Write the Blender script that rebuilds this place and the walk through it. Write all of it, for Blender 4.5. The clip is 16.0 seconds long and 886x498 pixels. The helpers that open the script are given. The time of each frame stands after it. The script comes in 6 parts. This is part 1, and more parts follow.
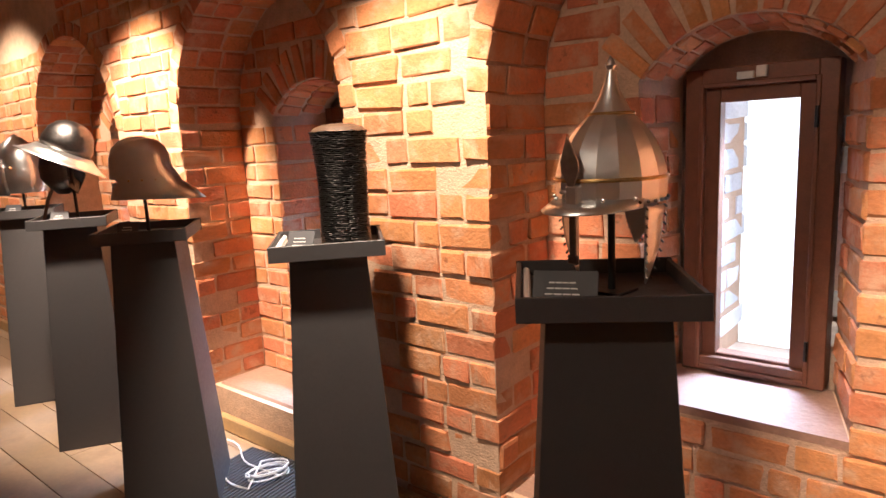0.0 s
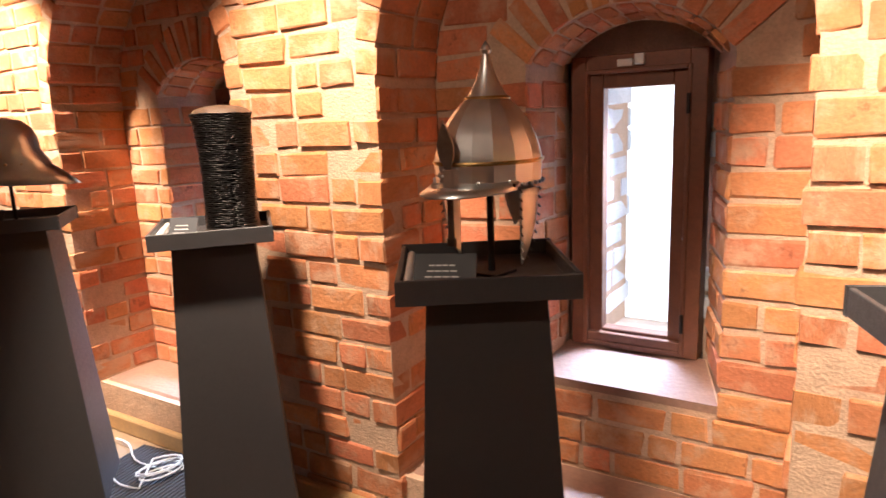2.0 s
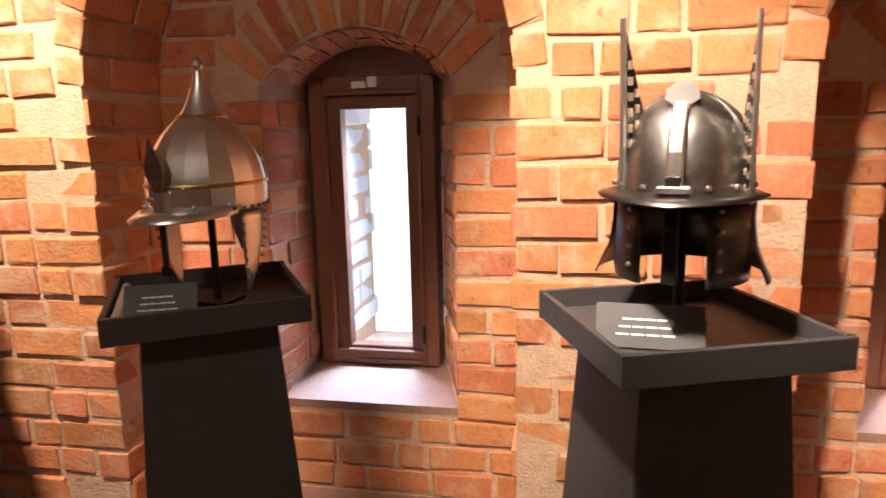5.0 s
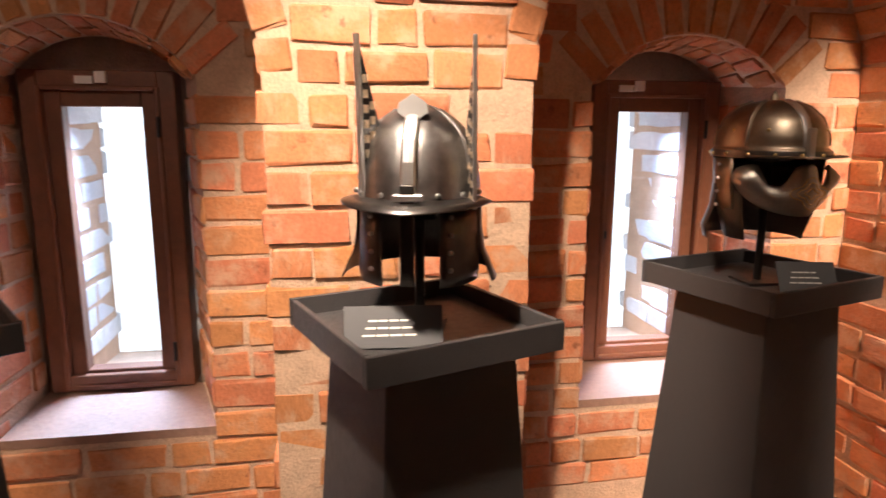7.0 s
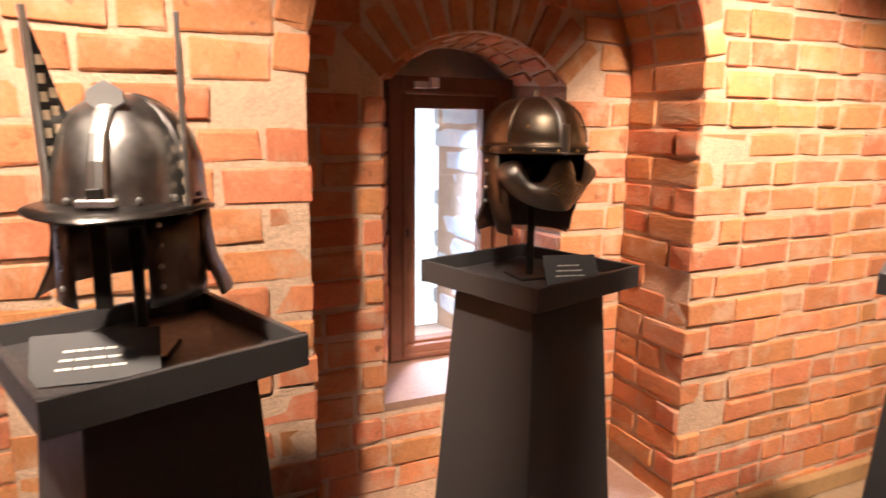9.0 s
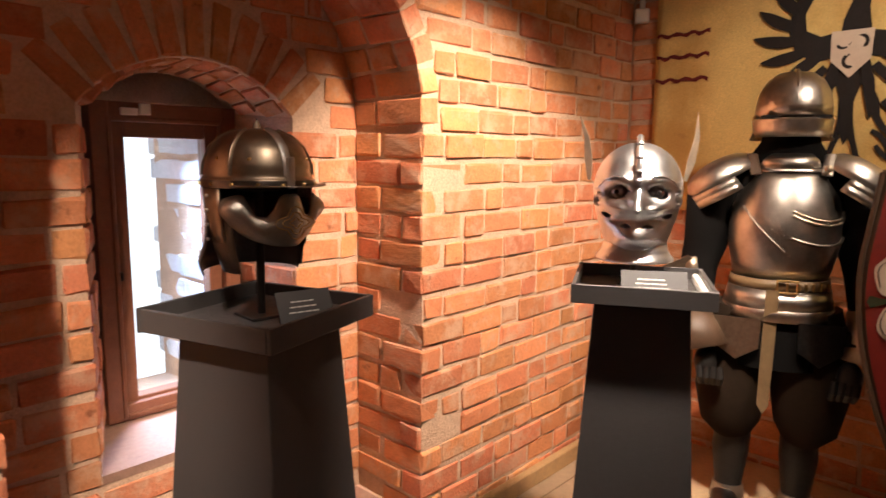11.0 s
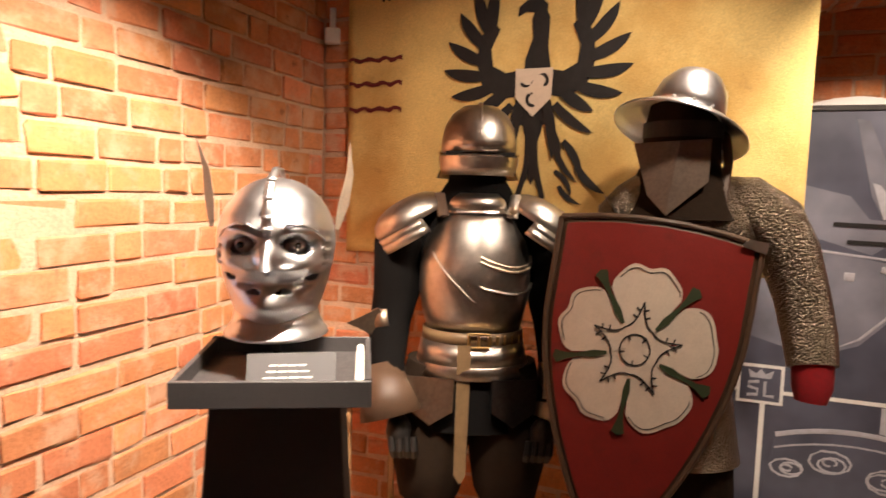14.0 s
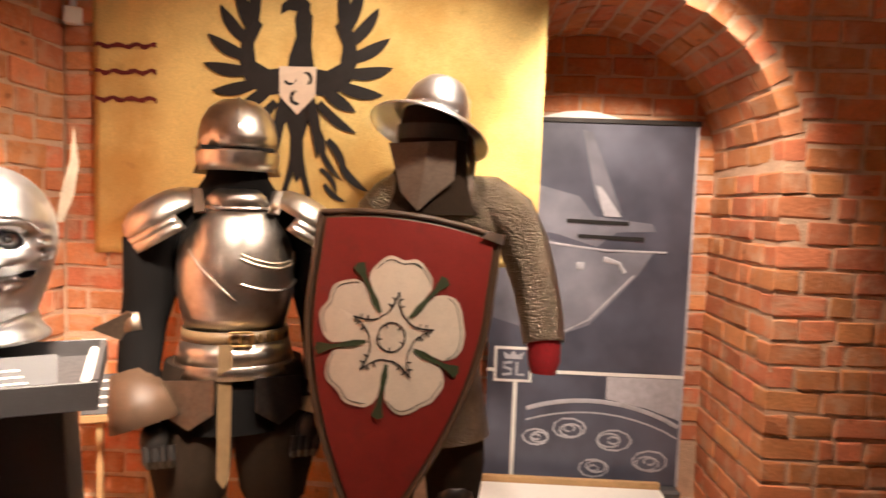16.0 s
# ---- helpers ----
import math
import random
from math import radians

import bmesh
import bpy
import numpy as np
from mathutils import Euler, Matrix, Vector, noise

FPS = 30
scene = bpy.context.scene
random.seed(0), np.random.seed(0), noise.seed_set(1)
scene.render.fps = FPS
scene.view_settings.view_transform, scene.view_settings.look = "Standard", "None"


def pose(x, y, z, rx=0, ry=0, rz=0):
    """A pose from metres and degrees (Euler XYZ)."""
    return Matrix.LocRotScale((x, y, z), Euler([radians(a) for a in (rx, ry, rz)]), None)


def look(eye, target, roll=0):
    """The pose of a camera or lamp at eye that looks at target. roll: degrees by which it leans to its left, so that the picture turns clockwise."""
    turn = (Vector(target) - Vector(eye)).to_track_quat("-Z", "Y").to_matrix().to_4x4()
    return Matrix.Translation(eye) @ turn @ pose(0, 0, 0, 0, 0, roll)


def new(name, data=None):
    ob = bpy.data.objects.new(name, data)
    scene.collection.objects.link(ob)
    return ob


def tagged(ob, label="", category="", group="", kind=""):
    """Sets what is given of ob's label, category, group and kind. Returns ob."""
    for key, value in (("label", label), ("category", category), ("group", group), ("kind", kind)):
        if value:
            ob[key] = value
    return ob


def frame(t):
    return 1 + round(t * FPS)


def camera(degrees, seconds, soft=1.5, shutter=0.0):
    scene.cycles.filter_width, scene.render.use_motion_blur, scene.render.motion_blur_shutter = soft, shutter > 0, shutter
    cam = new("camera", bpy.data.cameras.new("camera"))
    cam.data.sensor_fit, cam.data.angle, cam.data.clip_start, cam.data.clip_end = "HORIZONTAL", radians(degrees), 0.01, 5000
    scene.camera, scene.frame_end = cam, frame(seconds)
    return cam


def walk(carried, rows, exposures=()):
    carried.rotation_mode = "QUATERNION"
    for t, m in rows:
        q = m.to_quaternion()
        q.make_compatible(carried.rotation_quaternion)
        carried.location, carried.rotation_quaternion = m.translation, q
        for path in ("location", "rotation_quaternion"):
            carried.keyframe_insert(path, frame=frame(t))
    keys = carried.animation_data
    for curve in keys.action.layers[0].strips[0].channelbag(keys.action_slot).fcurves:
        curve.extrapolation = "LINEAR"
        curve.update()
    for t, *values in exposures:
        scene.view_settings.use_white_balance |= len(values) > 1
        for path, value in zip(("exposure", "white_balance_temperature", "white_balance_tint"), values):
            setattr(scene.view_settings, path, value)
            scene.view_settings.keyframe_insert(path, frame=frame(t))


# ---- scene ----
cam = camera(69.2, 16.0, 1.5, 0.5)
PATH = [
    (0, (0.02, 0.9953, 1.5147), (-1.084, 2.3064, 1.2163), -2.9),
    (0.5, (0.0235, 1.0109, 1.5129), (-1.0475, 2.3446, 1.1945), -2.8),
    (1, (0.0383, 1.0118, 1.5147), (-0.9875, 2.3768, 1.1797), -2.6),
    (1.5, (0.0522, 1.0214, 1.5138), (-0.9222, 2.4221, 1.171), -2.6),
    (2, (0.0705, 1.0336, 1.5112), (-0.8369, 2.476, 1.1597), -2.5),
    (2.5, (0.1001, 1.0484, 1.5077), (-0.7439, 2.5273, 1.1519), -1.9),
    (3, (0.1279, 1.064, 1.5034), (-0.669, 2.5743, 1.1675), -1.2),
    (3.5, (0.1444, 1.0727, 1.5068), (-0.5655, 2.6283, 1.1832), -0.7),
    (4, (0.1375, 1.0858, 1.5121), (-0.455, 2.6892, 1.1875), -1.2),
    (6.3, (0.1296, 1.0431, 1.5251), (0.2044, 2.7509, 1.2032), -0.6),
    (6.5, (0.1314, 1.0423, 1.5286), (0.2706, 2.7457, 1.2032), -0.6),
    (7, (0.1662, 1.0597, 1.5269), (0.4646, 2.7431, 1.2006), 0.3),
    (7.5, (0.2288, 1.0936, 1.5234), (0.6107, 2.7579, 1.1902), 0.5),
    (8, (0.2967, 1.0971, 1.5199), (0.756, 2.7414, 1.1841), 0.8),
    (8.5, (0.3419, 1.0997, 1.5147), (0.8735, 2.7205, 1.1728), 0.7),
    (9, (0.3506, 1.104, 1.5216), (1.0501, 2.6631, 1.1936), 0.6),
    (9.5, (0.3506, 1.1084, 1.526), (1.2528, 2.5656, 1.2258), 0.4),
    (10, (0.3532, 1.1171, 1.5277), (1.4242, 2.4569, 1.2389), 0.7),
    (10.2, (0.3541, 1.1223, 1.5356), (1.4755, 2.423, 1.2519), 0.7),
    (12.3, (0.5437, 1.0597, 1.5242), (1.9349, 2.0776, 1.2902), 0.9),
    (12.5, (0.582, 1.0449, 1.526), (1.988, 2.0402, 1.2798), 1.0),
    (13, (0.6986, 1.0623, 1.5295), (2.1776, 1.9462, 1.2815), 1.2),
    (13.5, (0.8456, 1.1171, 1.5416), (2.4108, 1.8479, 1.3337), 1.3),
    (14, (0.9474, 1.1493, 1.5564), (2.5717, 1.7548, 1.4059), 1.8),
    (14.5, (1.0049, 1.1423, 1.5547), (2.6718, 1.6269, 1.432), 1.3),
    (15, (1.0075, 1.1327, 1.5573), (2.7031, 1.5103, 1.4512), 1.4),
    (15.5, (0.9788, 1.1162, 1.5443), (2.6953, 1.3711, 1.4224), 1.4),
    (16, (0.9161, 1.044, 1.5364), (2.6509, 1.1023, 1.4138), 2.1),
]
walk(cam, [(t, look(eye, target, roll)) for t, eye, target, roll in PATH],
     [(0, 0.35), (4, 0.22), (6.5, -0.12), (9, -0.14), (10, -0.15), (12.5, -0.38), (13.5, -0.18), (14.5, 0.12), (15.2, 0.22), (16, 0.6)])

# ---- world and lights ----
world = bpy.data.worlds.new("world")
scene.world = world
world.use_nodes = True
wn = world.node_tree.nodes
sky = wn.new("ShaderNodeTexSky")
sky.sky_type, sky.sun_disc = "NISHITA", False
sky.sun_elevation, sky.sun_rotation = radians(40), radians(200)
world.node_tree.links.new(sky.outputs[0], wn["Background"].inputs[0])
wn["Background"].inputs[1].default_value = 0.15


def spot(name, eye, target, watts, angle=50, blend=0.6, color=(1.0, 0.62, 0.30), radius=0.06):
    data = bpy.data.lights.new(name, "SPOT")
    data.energy, data.color = watts, color
    data.spot_size, data.spot_blend, data.shadow_soft_size = radians(angle), blend, radius
    ob = new(name, data)
    ob.matrix_world = look(eye, target)
    return ob


# ceiling spots: eye, target, watts, cone
SPOTS = [
    ((-5.2, 1.7, 2.72), (-5.5, 2.75, 1.3), 240, 80),
    ((-3.2, 1.95, 2.72), (-3.7, 2.75, 1.05), 580, 64),
    ((-1.3, 1.95, 2.72), (-1.72, 2.75, 0.9), 350, 58),
    # added fill, in place of ambient light on the third niche and its pedestal
    ((-0.6, 0.3, 2.72), (-0.58, 2.4, 1.5), 48, 50),
    ((-0.12, 1.5, 2.72), (0.42, 2.75, 1.05), 440, 48),
    ((0.8, 1.4, 2.72), (1.14, 2.36, 1.45), 55, 22),
    ((1.8, 1.45, 2.72), (2.42, 2.75, 0.7), 600, 66),
    ((2.3, 0.65, 2.72), (3.3, 1.5, 1.3), 125, 84),
    ((3.05, 0.95, 2.72), (3.16, 1.15, 1.8), 80, 46),
    # added fill to brighten the roll-up and the east recess
    ((2.95, 0.35, 2.72), (4.2, 0.3, 0.95), 165, 72),
]
for eye, target, watts, angle in SPOTS:
    spot("spot_light", eye, target, watts, angle, color=(1.0, 0.80, 0.64))

# daylight falling steeply through the window openings
for wx in (-4.59, -2.60, -0.585, 1.429):
    data = bpy.data.lights.new("window_daylight", "AREA")
    data.shape, data.size, data.size_y = "RECTANGLE", 0.24, 0.16
    data.energy, data.color, data.spread = 20, (0.42, 0.62, 1.0), radians(85)
    ob = new("window_daylight", data)
    ob.matrix_world = look((wx, 3.7, 1.6), (wx, 3.27, 0.56))

# ---- materials ----
def material(name, color, rough=0.6, metal=0.0, bump=0.0, scale=20.0, vary=0.25, rand=0.0, spec=0.5, fine=6.0, hue=0.0):
    """A surface with blotches at two scales, bump, and a shade of its own for each object (rand)."""
    m = bpy.data.materials.new(name)
    m.use_nodes = True
    nt = m.node_tree
    n, l = nt.nodes, nt.links
    b = n["Principled BSDF"]
    b.inputs["Metallic"].default_value = metal
    b.inputs["Specular IOR Level"].default_value = spec
    tc = n.new("ShaderNodeTexCoord")
    n1 = n.new("ShaderNodeTexNoise")
    n1.inputs["Scale"].default_value, n1.inputs["Detail"].default_value = scale, 5
    n2 = n.new("ShaderNodeTexNoise")
    n2.inputs["Scale"].default_value, n2.inputs["Detail"].default_value = scale * fine, 3
    oi = n.new("ShaderNodeObjectInfo")
    off = n.new("ShaderNodeVectorMath")
    off.operation = "MULTIPLY_ADD"
    l.new(oi.outputs["Random"], off.inputs[0])
    off.inputs[1].default_value = (37, 11, 23)
    l.new(tc.outputs["Object"], off.inputs[2])
    for k in (n1, n2):
        l.new(off.outputs[0], k.inputs["Vector"])
    add = n.new("ShaderNodeMath")
    add.operation = "ADD"
    l.new(n1.outputs[0], add.inputs[0])
    l.new(n2.outputs[0], add.inputs[1])
    ramp = n.new("ShaderNodeMapRange")
    ramp.inputs[1].default_value, ramp.inputs[2].default_value = 0.6, 1.4
    ramp.inputs[3].default_value, ramp.inputs[4].default_value = 1 - vary, 1 + vary
    l.new(add.outputs[0], ramp.inputs[0])
    hsv = n.new("ShaderNodeHueSaturation")
    hsv.inputs["Color"].default_value = (*color, 1)
    if rand:
        r = n.new("ShaderNodeMapRange")
        r.inputs[3].default_value, r.inputs[4].default_value = 1 - rand, 1 + rand
        l.new(oi.outputs["Random"], r.inputs[0])
        mul = n.new("ShaderNodeMath")
        mul.operation = "MULTIPLY"
        l.new(r.outputs[0], mul.inputs[0])
        l.new(ramp.outputs[0], mul.inputs[1])
        l.new(mul.outputs[0], hsv.inputs["Value"])
        if hue:
            w = n.new("ShaderNodeTexWhiteNoise")
            w.noise_dimensions = "1D"
            l.new(oi.outputs["Random"], w.inputs["W"])
            h = n.new("ShaderNodeMapRange")
            h.inputs[3].default_value, h.inputs[4].default_value = 0.5 - hue, 0.5 + hue
            l.new(w.outputs[0], h.inputs[0])
            l.new(h.outputs[0], hsv.inputs["Hue"])
    else:
        l.new(ramp.outputs[0], hsv.inputs["Value"])
    l.new(hsv.outputs[0], b.inputs["Base Color"])
    rr = n.new("ShaderNodeMapRange")
    rr.inputs[1].default_value, rr.inputs[2].default_value = 0.7, 1.3
    rr.inputs[3].default_value, rr.inputs[4].default_value = max(0.03, rough - (0.04 if metal else 0.09)), min(1, rough + (0.04 if metal else 0.09))
    l.new(add.outputs[0], rr.inputs[0])
    l.new(rr.outputs[0], b.inputs["Roughness"])
    if bump:
        bp = n.new("ShaderNodeBump")
        bp.inputs["Strength"].default_value, bp.inputs["Distance"].default_value = 1.0, bump
        l.new(add.outputs[0], bp.inputs["Height"])
        l.new(bp.outputs[0], b.inputs["Normal"])
    return m


BRICK = material("brick", (0.58, 0.226, 0.105), 0.9, bump=0.0035, scale=14, vary=0.2, rand=0.2, hue=0.011, spec=0.15)
MORTAR = material("mortar", (0.60, 0.41, 0.285), 0.95, bump=0.005, scale=18, vary=0.2, spec=0.1)


def smear(m, color, scale, low, high, amount):
    """Lays patches of another colour, with ragged edges of their own, over a material."""
    n, l = m.node_tree.nodes, m.node_tree.links
    base = n["Principled BSDF"].inputs["Base Color"]
    src = base.links[0].from_socket
    vec = [k for k in n if k.bl_idname == "ShaderNodeVectorMath"][0].outputs[0]
    t = n.new("ShaderNodeTexNoise")
    t.inputs["Scale"].default_value, t.inputs["Detail"].default_value, t.inputs["Roughness"].default_value = scale, 7, 0.62
    l.new(vec, t.inputs["Vector"])
    r = n.new("ShaderNodeMapRange")
    r.interpolation_type = "SMOOTHSTEP"
    r.inputs[1].default_value, r.inputs[2].default_value, r.inputs[4].default_value = low, high, amount
    l.new(t.outputs[0], r.inputs[0])
    mix = n.new("ShaderNodeMix")
    mix.data_type = "RGBA"
    l.new(r.outputs[0], mix.inputs[0])
    l.new(src, mix.inputs[6])
    mix.inputs[7].default_value = (*color, 1)
    l.new(mix.outputs[2], base)


smear(BRICK, (0.60, 0.39, 0.26), 9.0, 0.47, 0.68, 0.7)
smear(BRICK, (0.16, 0.06, 0.035), 13.0, 0.62, 0.72, 0.6)
PLASTER = material("plaster", (0.52, 0.48, 0.44), 0.95, bump=0.004, scale=6, vary=0.1, spec=0.1)
PAINT = material("charcoal_paint", (0.055, 0.052, 0.053), 0.5, bump=0.0006, scale=60, vary=0.12)
WOOD_FRAME = material("brown_frame", (0.2, 0.075, 0.038), 0.45, bump=0.0008, scale=30, vary=0.2)
STEEL = material("polished_steel", (0.74, 0.74, 0.73), 0.33, 1.0, scale=6, vary=0.06)
DARK_STEEL = material("dark_steel", (0.135, 0.125, 0.12), 0.34, 1.0, scale=14, vary=0.25)
IRON = material("blackened_iron", (0.03, 0.027, 0.025), 0.4, 0.6, bump=0.0008, scale=40)
LEATHER = material("brown_leather", (0.075, 0.042, 0.024), 0.5, bump=0.001, scale=40)
CLOTH_BLACK = material("black_cloth", (0.006, 0.0055, 0.0055), 0.95, bump=0.001, scale=80, spec=0.08)
CARD = material("grey_card", (0.075, 0.075, 0.08), 0.6, scale=40, vary=0.05)
WHITE = material("white_paint", (0.8, 0.79, 0.76), 0.5, scale=40, vary=0.05)
SILL_STONE = material("reddish_plaster", (0.34, 0.2, 0.145), 0.8, bump=0.003, scale=9, vary=0.18, spec=0.3)
BOARD = material("pale_floorboard", (0.34, 0.235, 0.15), 0.6, bump=0.0008, scale=7, vary=0.18, rand=0.15)
BRASS = material("aged_brass", (0.55, 0.38, 0.16), 0.35, 1.0, scale=30, vary=0.2)
BROWN_STEEL = material("russet_steel", (0.3, 0.24, 0.18), 0.38, 1.0, scale=12, vary=0.25)
RED = material("red_paint", (0.2, 0.016, 0.012), 0.5, bump=0.0006, scale=25, vary=0.15)
RED_CLOTH = material("red_cloth", (0.35, 0.012, 0.018), 0.9, bump=0.001, scale=70)
CREAM = material("cream_paint", (0.66, 0.57, 0.46), 0.55, bump=0.0005, scale=25, vary=0.08)
GREEN = material("dark_green_paint", (0.035, 0.05, 0.02), 0.6, scale=30)
BLACK = material("black_ink", (0.012, 0.010, 0.010), 0.8, scale=30)
DARK_RED = material("dark_red_ink", (0.13, 0.012, 0.012), 0.85, scale=30)
YELLOW = material("yellow_cloth", (0.70, 0.53, 0.2), 0.9, bump=0.002, scale=3.5, vary=0.24, fine=40)
BROWN_CLOTH = material("brown_cloth", (0.022, 0.014, 0.009), 0.95, bump=0.0015, scale=60, spec=0.12)
PINE = material("pale_pine", (0.45, 0.28, 0.13), 0.6, bump=0.0008, scale=12, vary=0.18)
PRINT_DARK = material("grey_print", (0.085, 0.09, 0.125), 0.4, scale=1.6, vary=0.5, fine=2)
PRINT_MID = material("mid_grey_print", (0.19, 0.195, 0.24), 0.4, scale=2.2, vary=0.45, fine=2.5)
PRINT_LIGHT = material("light_grey_print", (0.45, 0.45, 0.5), 0.4, scale=5, vary=0.25)
RUBBER = material("black_rubber", (0.02, 0.02, 0.022), 0.7, scale=40)
SILVER = material("bright_steel", (0.74, 0.75, 0.77), 0.34, 1.0, scale=16, vary=0.08)


def mail_material():
    m = material("ring_mail", (0.2, 0.16, 0.12), 0.32, 1.0, scale=20, vary=0.25)
    n, l = m.node_tree.nodes, m.node_tree.links
    v = n.new("ShaderNodeTexVoronoi")
    v.inputs["Scale"].default_value = 150
    tc = n.new("ShaderNodeTexCoord")
    l.new(tc.outputs["Object"], v.inputs["Vector"])
    bp = n.new("ShaderNodeBump")
    bp.inputs["Strength"].default_value, bp.inputs["Distance"].default_value = 1.0, 0.007
    bp.invert = True
    l.new(v.outputs["Distance"], bp.inputs["Height"])
    l.new(bp.outputs[0], n["Principled BSDF"].inputs["Normal"])
    return m


MAIL = mail_material()


def glass_material():
    m = bpy.data.materials.new("window_glass")
    m.use_nodes = True
    n, l = m.node_tree.nodes, m.node_tree.links
    g, t, mix = n.new("ShaderNodeBsdfGlossy"), n.new("ShaderNodeBsdfTransparent"), n.new("ShaderNodeMixShader")
    g.inputs["Roughness"].default_value = 0.02
    mix.inputs[0].default_value = 0.06
    l.new(t.outputs[0], mix.inputs[1])
    l.new(g.outputs[0], mix.inputs[2])
    l.new(mix.outputs[0], n["Material Output"].inputs["Surface"])
    return m


GLASS = glass_material()


def glow_material(name, color, strength):
    m = bpy.data.materials.new(name)
    m.use_nodes = True
    b = m.node_tree.nodes["Principled BSDF"]
    b.inputs["Base Color"].default_value = (*color, 1)
    b.inputs["Emission Color"].default_value, b.inputs["Emission Strength"].default_value = (*color, 1), strength
    return m


# Emission for the added backdrop sheet, in place of blown-out daylight
DAYLIGHT_GLOW = glow_material("daylight_glow", (0.82, 0.91, 1.0), 1.8)
POLISHED_DARK = material("polished_dark_steel", (0.42, 0.41, 0.4), 0.33, 1.0, scale=10, vary=0.3)
BRASS_PALE = material("pale_brass", (0.72, 0.6, 0.46), 0.48, 1.0, scale=30, vary=0.15)
MASK_STEEL = material("brushed_mask_steel", (0.42, 0.39, 0.35), 0.44, 1.0, bump=0.0008, scale=25, vary=0.15)
WORN_LEATHER = material("worn_brown_leather", (0.11, 0.08, 0.06), 0.42, bump=0.001, scale=18, vary=0.3)
BELT = material("tan_belt_leather", (0.17, 0.11, 0.055), 0.45, bump=0.0008, scale=30, vary=0.2)
PALE_BOARD = material("pale_board", (0.5, 0.36, 0.22), 0.6, bump=0.0008, scale=9, vary=0.15)
RIB = material("grey_rubber_rib", (0.07, 0.07, 0.08), 0.6, scale=40)

HARNESS = material("harness_steel", (0.6, 0.56, 0.51), 0.33, 1.0, scale=9, vary=0.16)
smear(HARNESS, (0.3, 0.2, 0.13), 5.0, 0.5, 0.72, 0.5)
smear(YELLOW, (0.50, 0.27, 0.06), 2.2, 0.48, 0.7, 0.6)
smear(YELLOW, (0.24, 0.13, 0.04), 6.0, 0.6, 0.74, 0.5)
smear(RED, (0.1, 0.02, 0.015), 9.0, 0.55, 0.75, 0.5)
smear(BOARD, (0.2, 0.13, 0.08), 4.0, 0.55, 0.75, 0.5)
smear(STEEL, (0.4, 0.38, 0.35), 7.0, 0.56, 0.74, 0.25)
smear(SILVER, (0.45, 0.44, 0.42), 11.0, 0.56, 0.74, 0.25)
smear(BROWN_STEEL, (0.36, 0.2, 0.1), 8.0, 0.55, 0.72, 0.4)

# ---- helpers for building ----
def link(name, bm, mat, parent=None, label=""):
    me = bpy.data.meshes.new(name)
    bm.normal_update()
    bm.to_mesh(me)
    bm.free()
    for p in me.polygons:
        p.use_smooth = False
    if mat:
        me.materials.append(mat)
    ob = new(name, me)
    if parent:
        ob.parent = parent
    if label:
        tagged(ob, label)
    return ob


def smooth(ob, angle=35):
    me = ob.data
    for p in me.polygons:
        p.use_smooth = True
    me.set_sharp_from_angle(angle=radians(angle))
    return ob


part = link


def empty(name, m, label, category, group=""):
    ob = new(name)
    ob.matrix_world = m
    ob.empty_display_size = 0.05
    return tagged(ob, label, category, group)


def box(bm, x0, x1, y0, y1, z0, z1, bevel=0.0, m=None):
    r = bmesh.ops.create_cube(bm, size=1.0)
    for v in r["verts"]:
        v.co = Vector(((x0 + x1) / 2 + v.co.x * (x1 - x0), (y0 + y1) / 2 + v.co.y * (y1 - y0), (z0 + z1) / 2 + v.co.z * (z1 - z0)))
        if m is not None:
            v.co = m @ v.co
    if bevel:
        es = {e for v in r["verts"] for e in v.link_edges}
        bmesh.ops.bevel(bm, geom=list(es), offset=bevel, segments=1, affect="EDGES", profile=0.5)
    return bm


def boxed(*a, **k):
    return box(bmesh.new(), *a, **k)


# ---- structure ----
YF, YB, YW, YO = 2.758, 3.132, 3.44, 4.0     # north wall: face, back of the niches, window frames, outer face
ZT = 2.85
NICHES = [(-5.22, -3.96, 1.644), (-3.236, -1.958, 1.644), (-1.248, 0.0, 1.644), (0.718, 2.049, 1.644)]
WINDOWS = [-4.59, -2.60, -0.585, 1.429]
LEDGE = [0.2, 0.2, 0.2, 0.13]
SILL, SPRING, RISE, BACK = 0.545, 1.667, 0.17, 0.27   # window splay: sill, springing, rise, half width at the frame
FRONTS = [(-4.92, -4.25), (-2.93, -2.26), (-0.88, -0.223), (1.04, 1.75)]
XW, XE, YS = -8.0, 3.602, -1.4
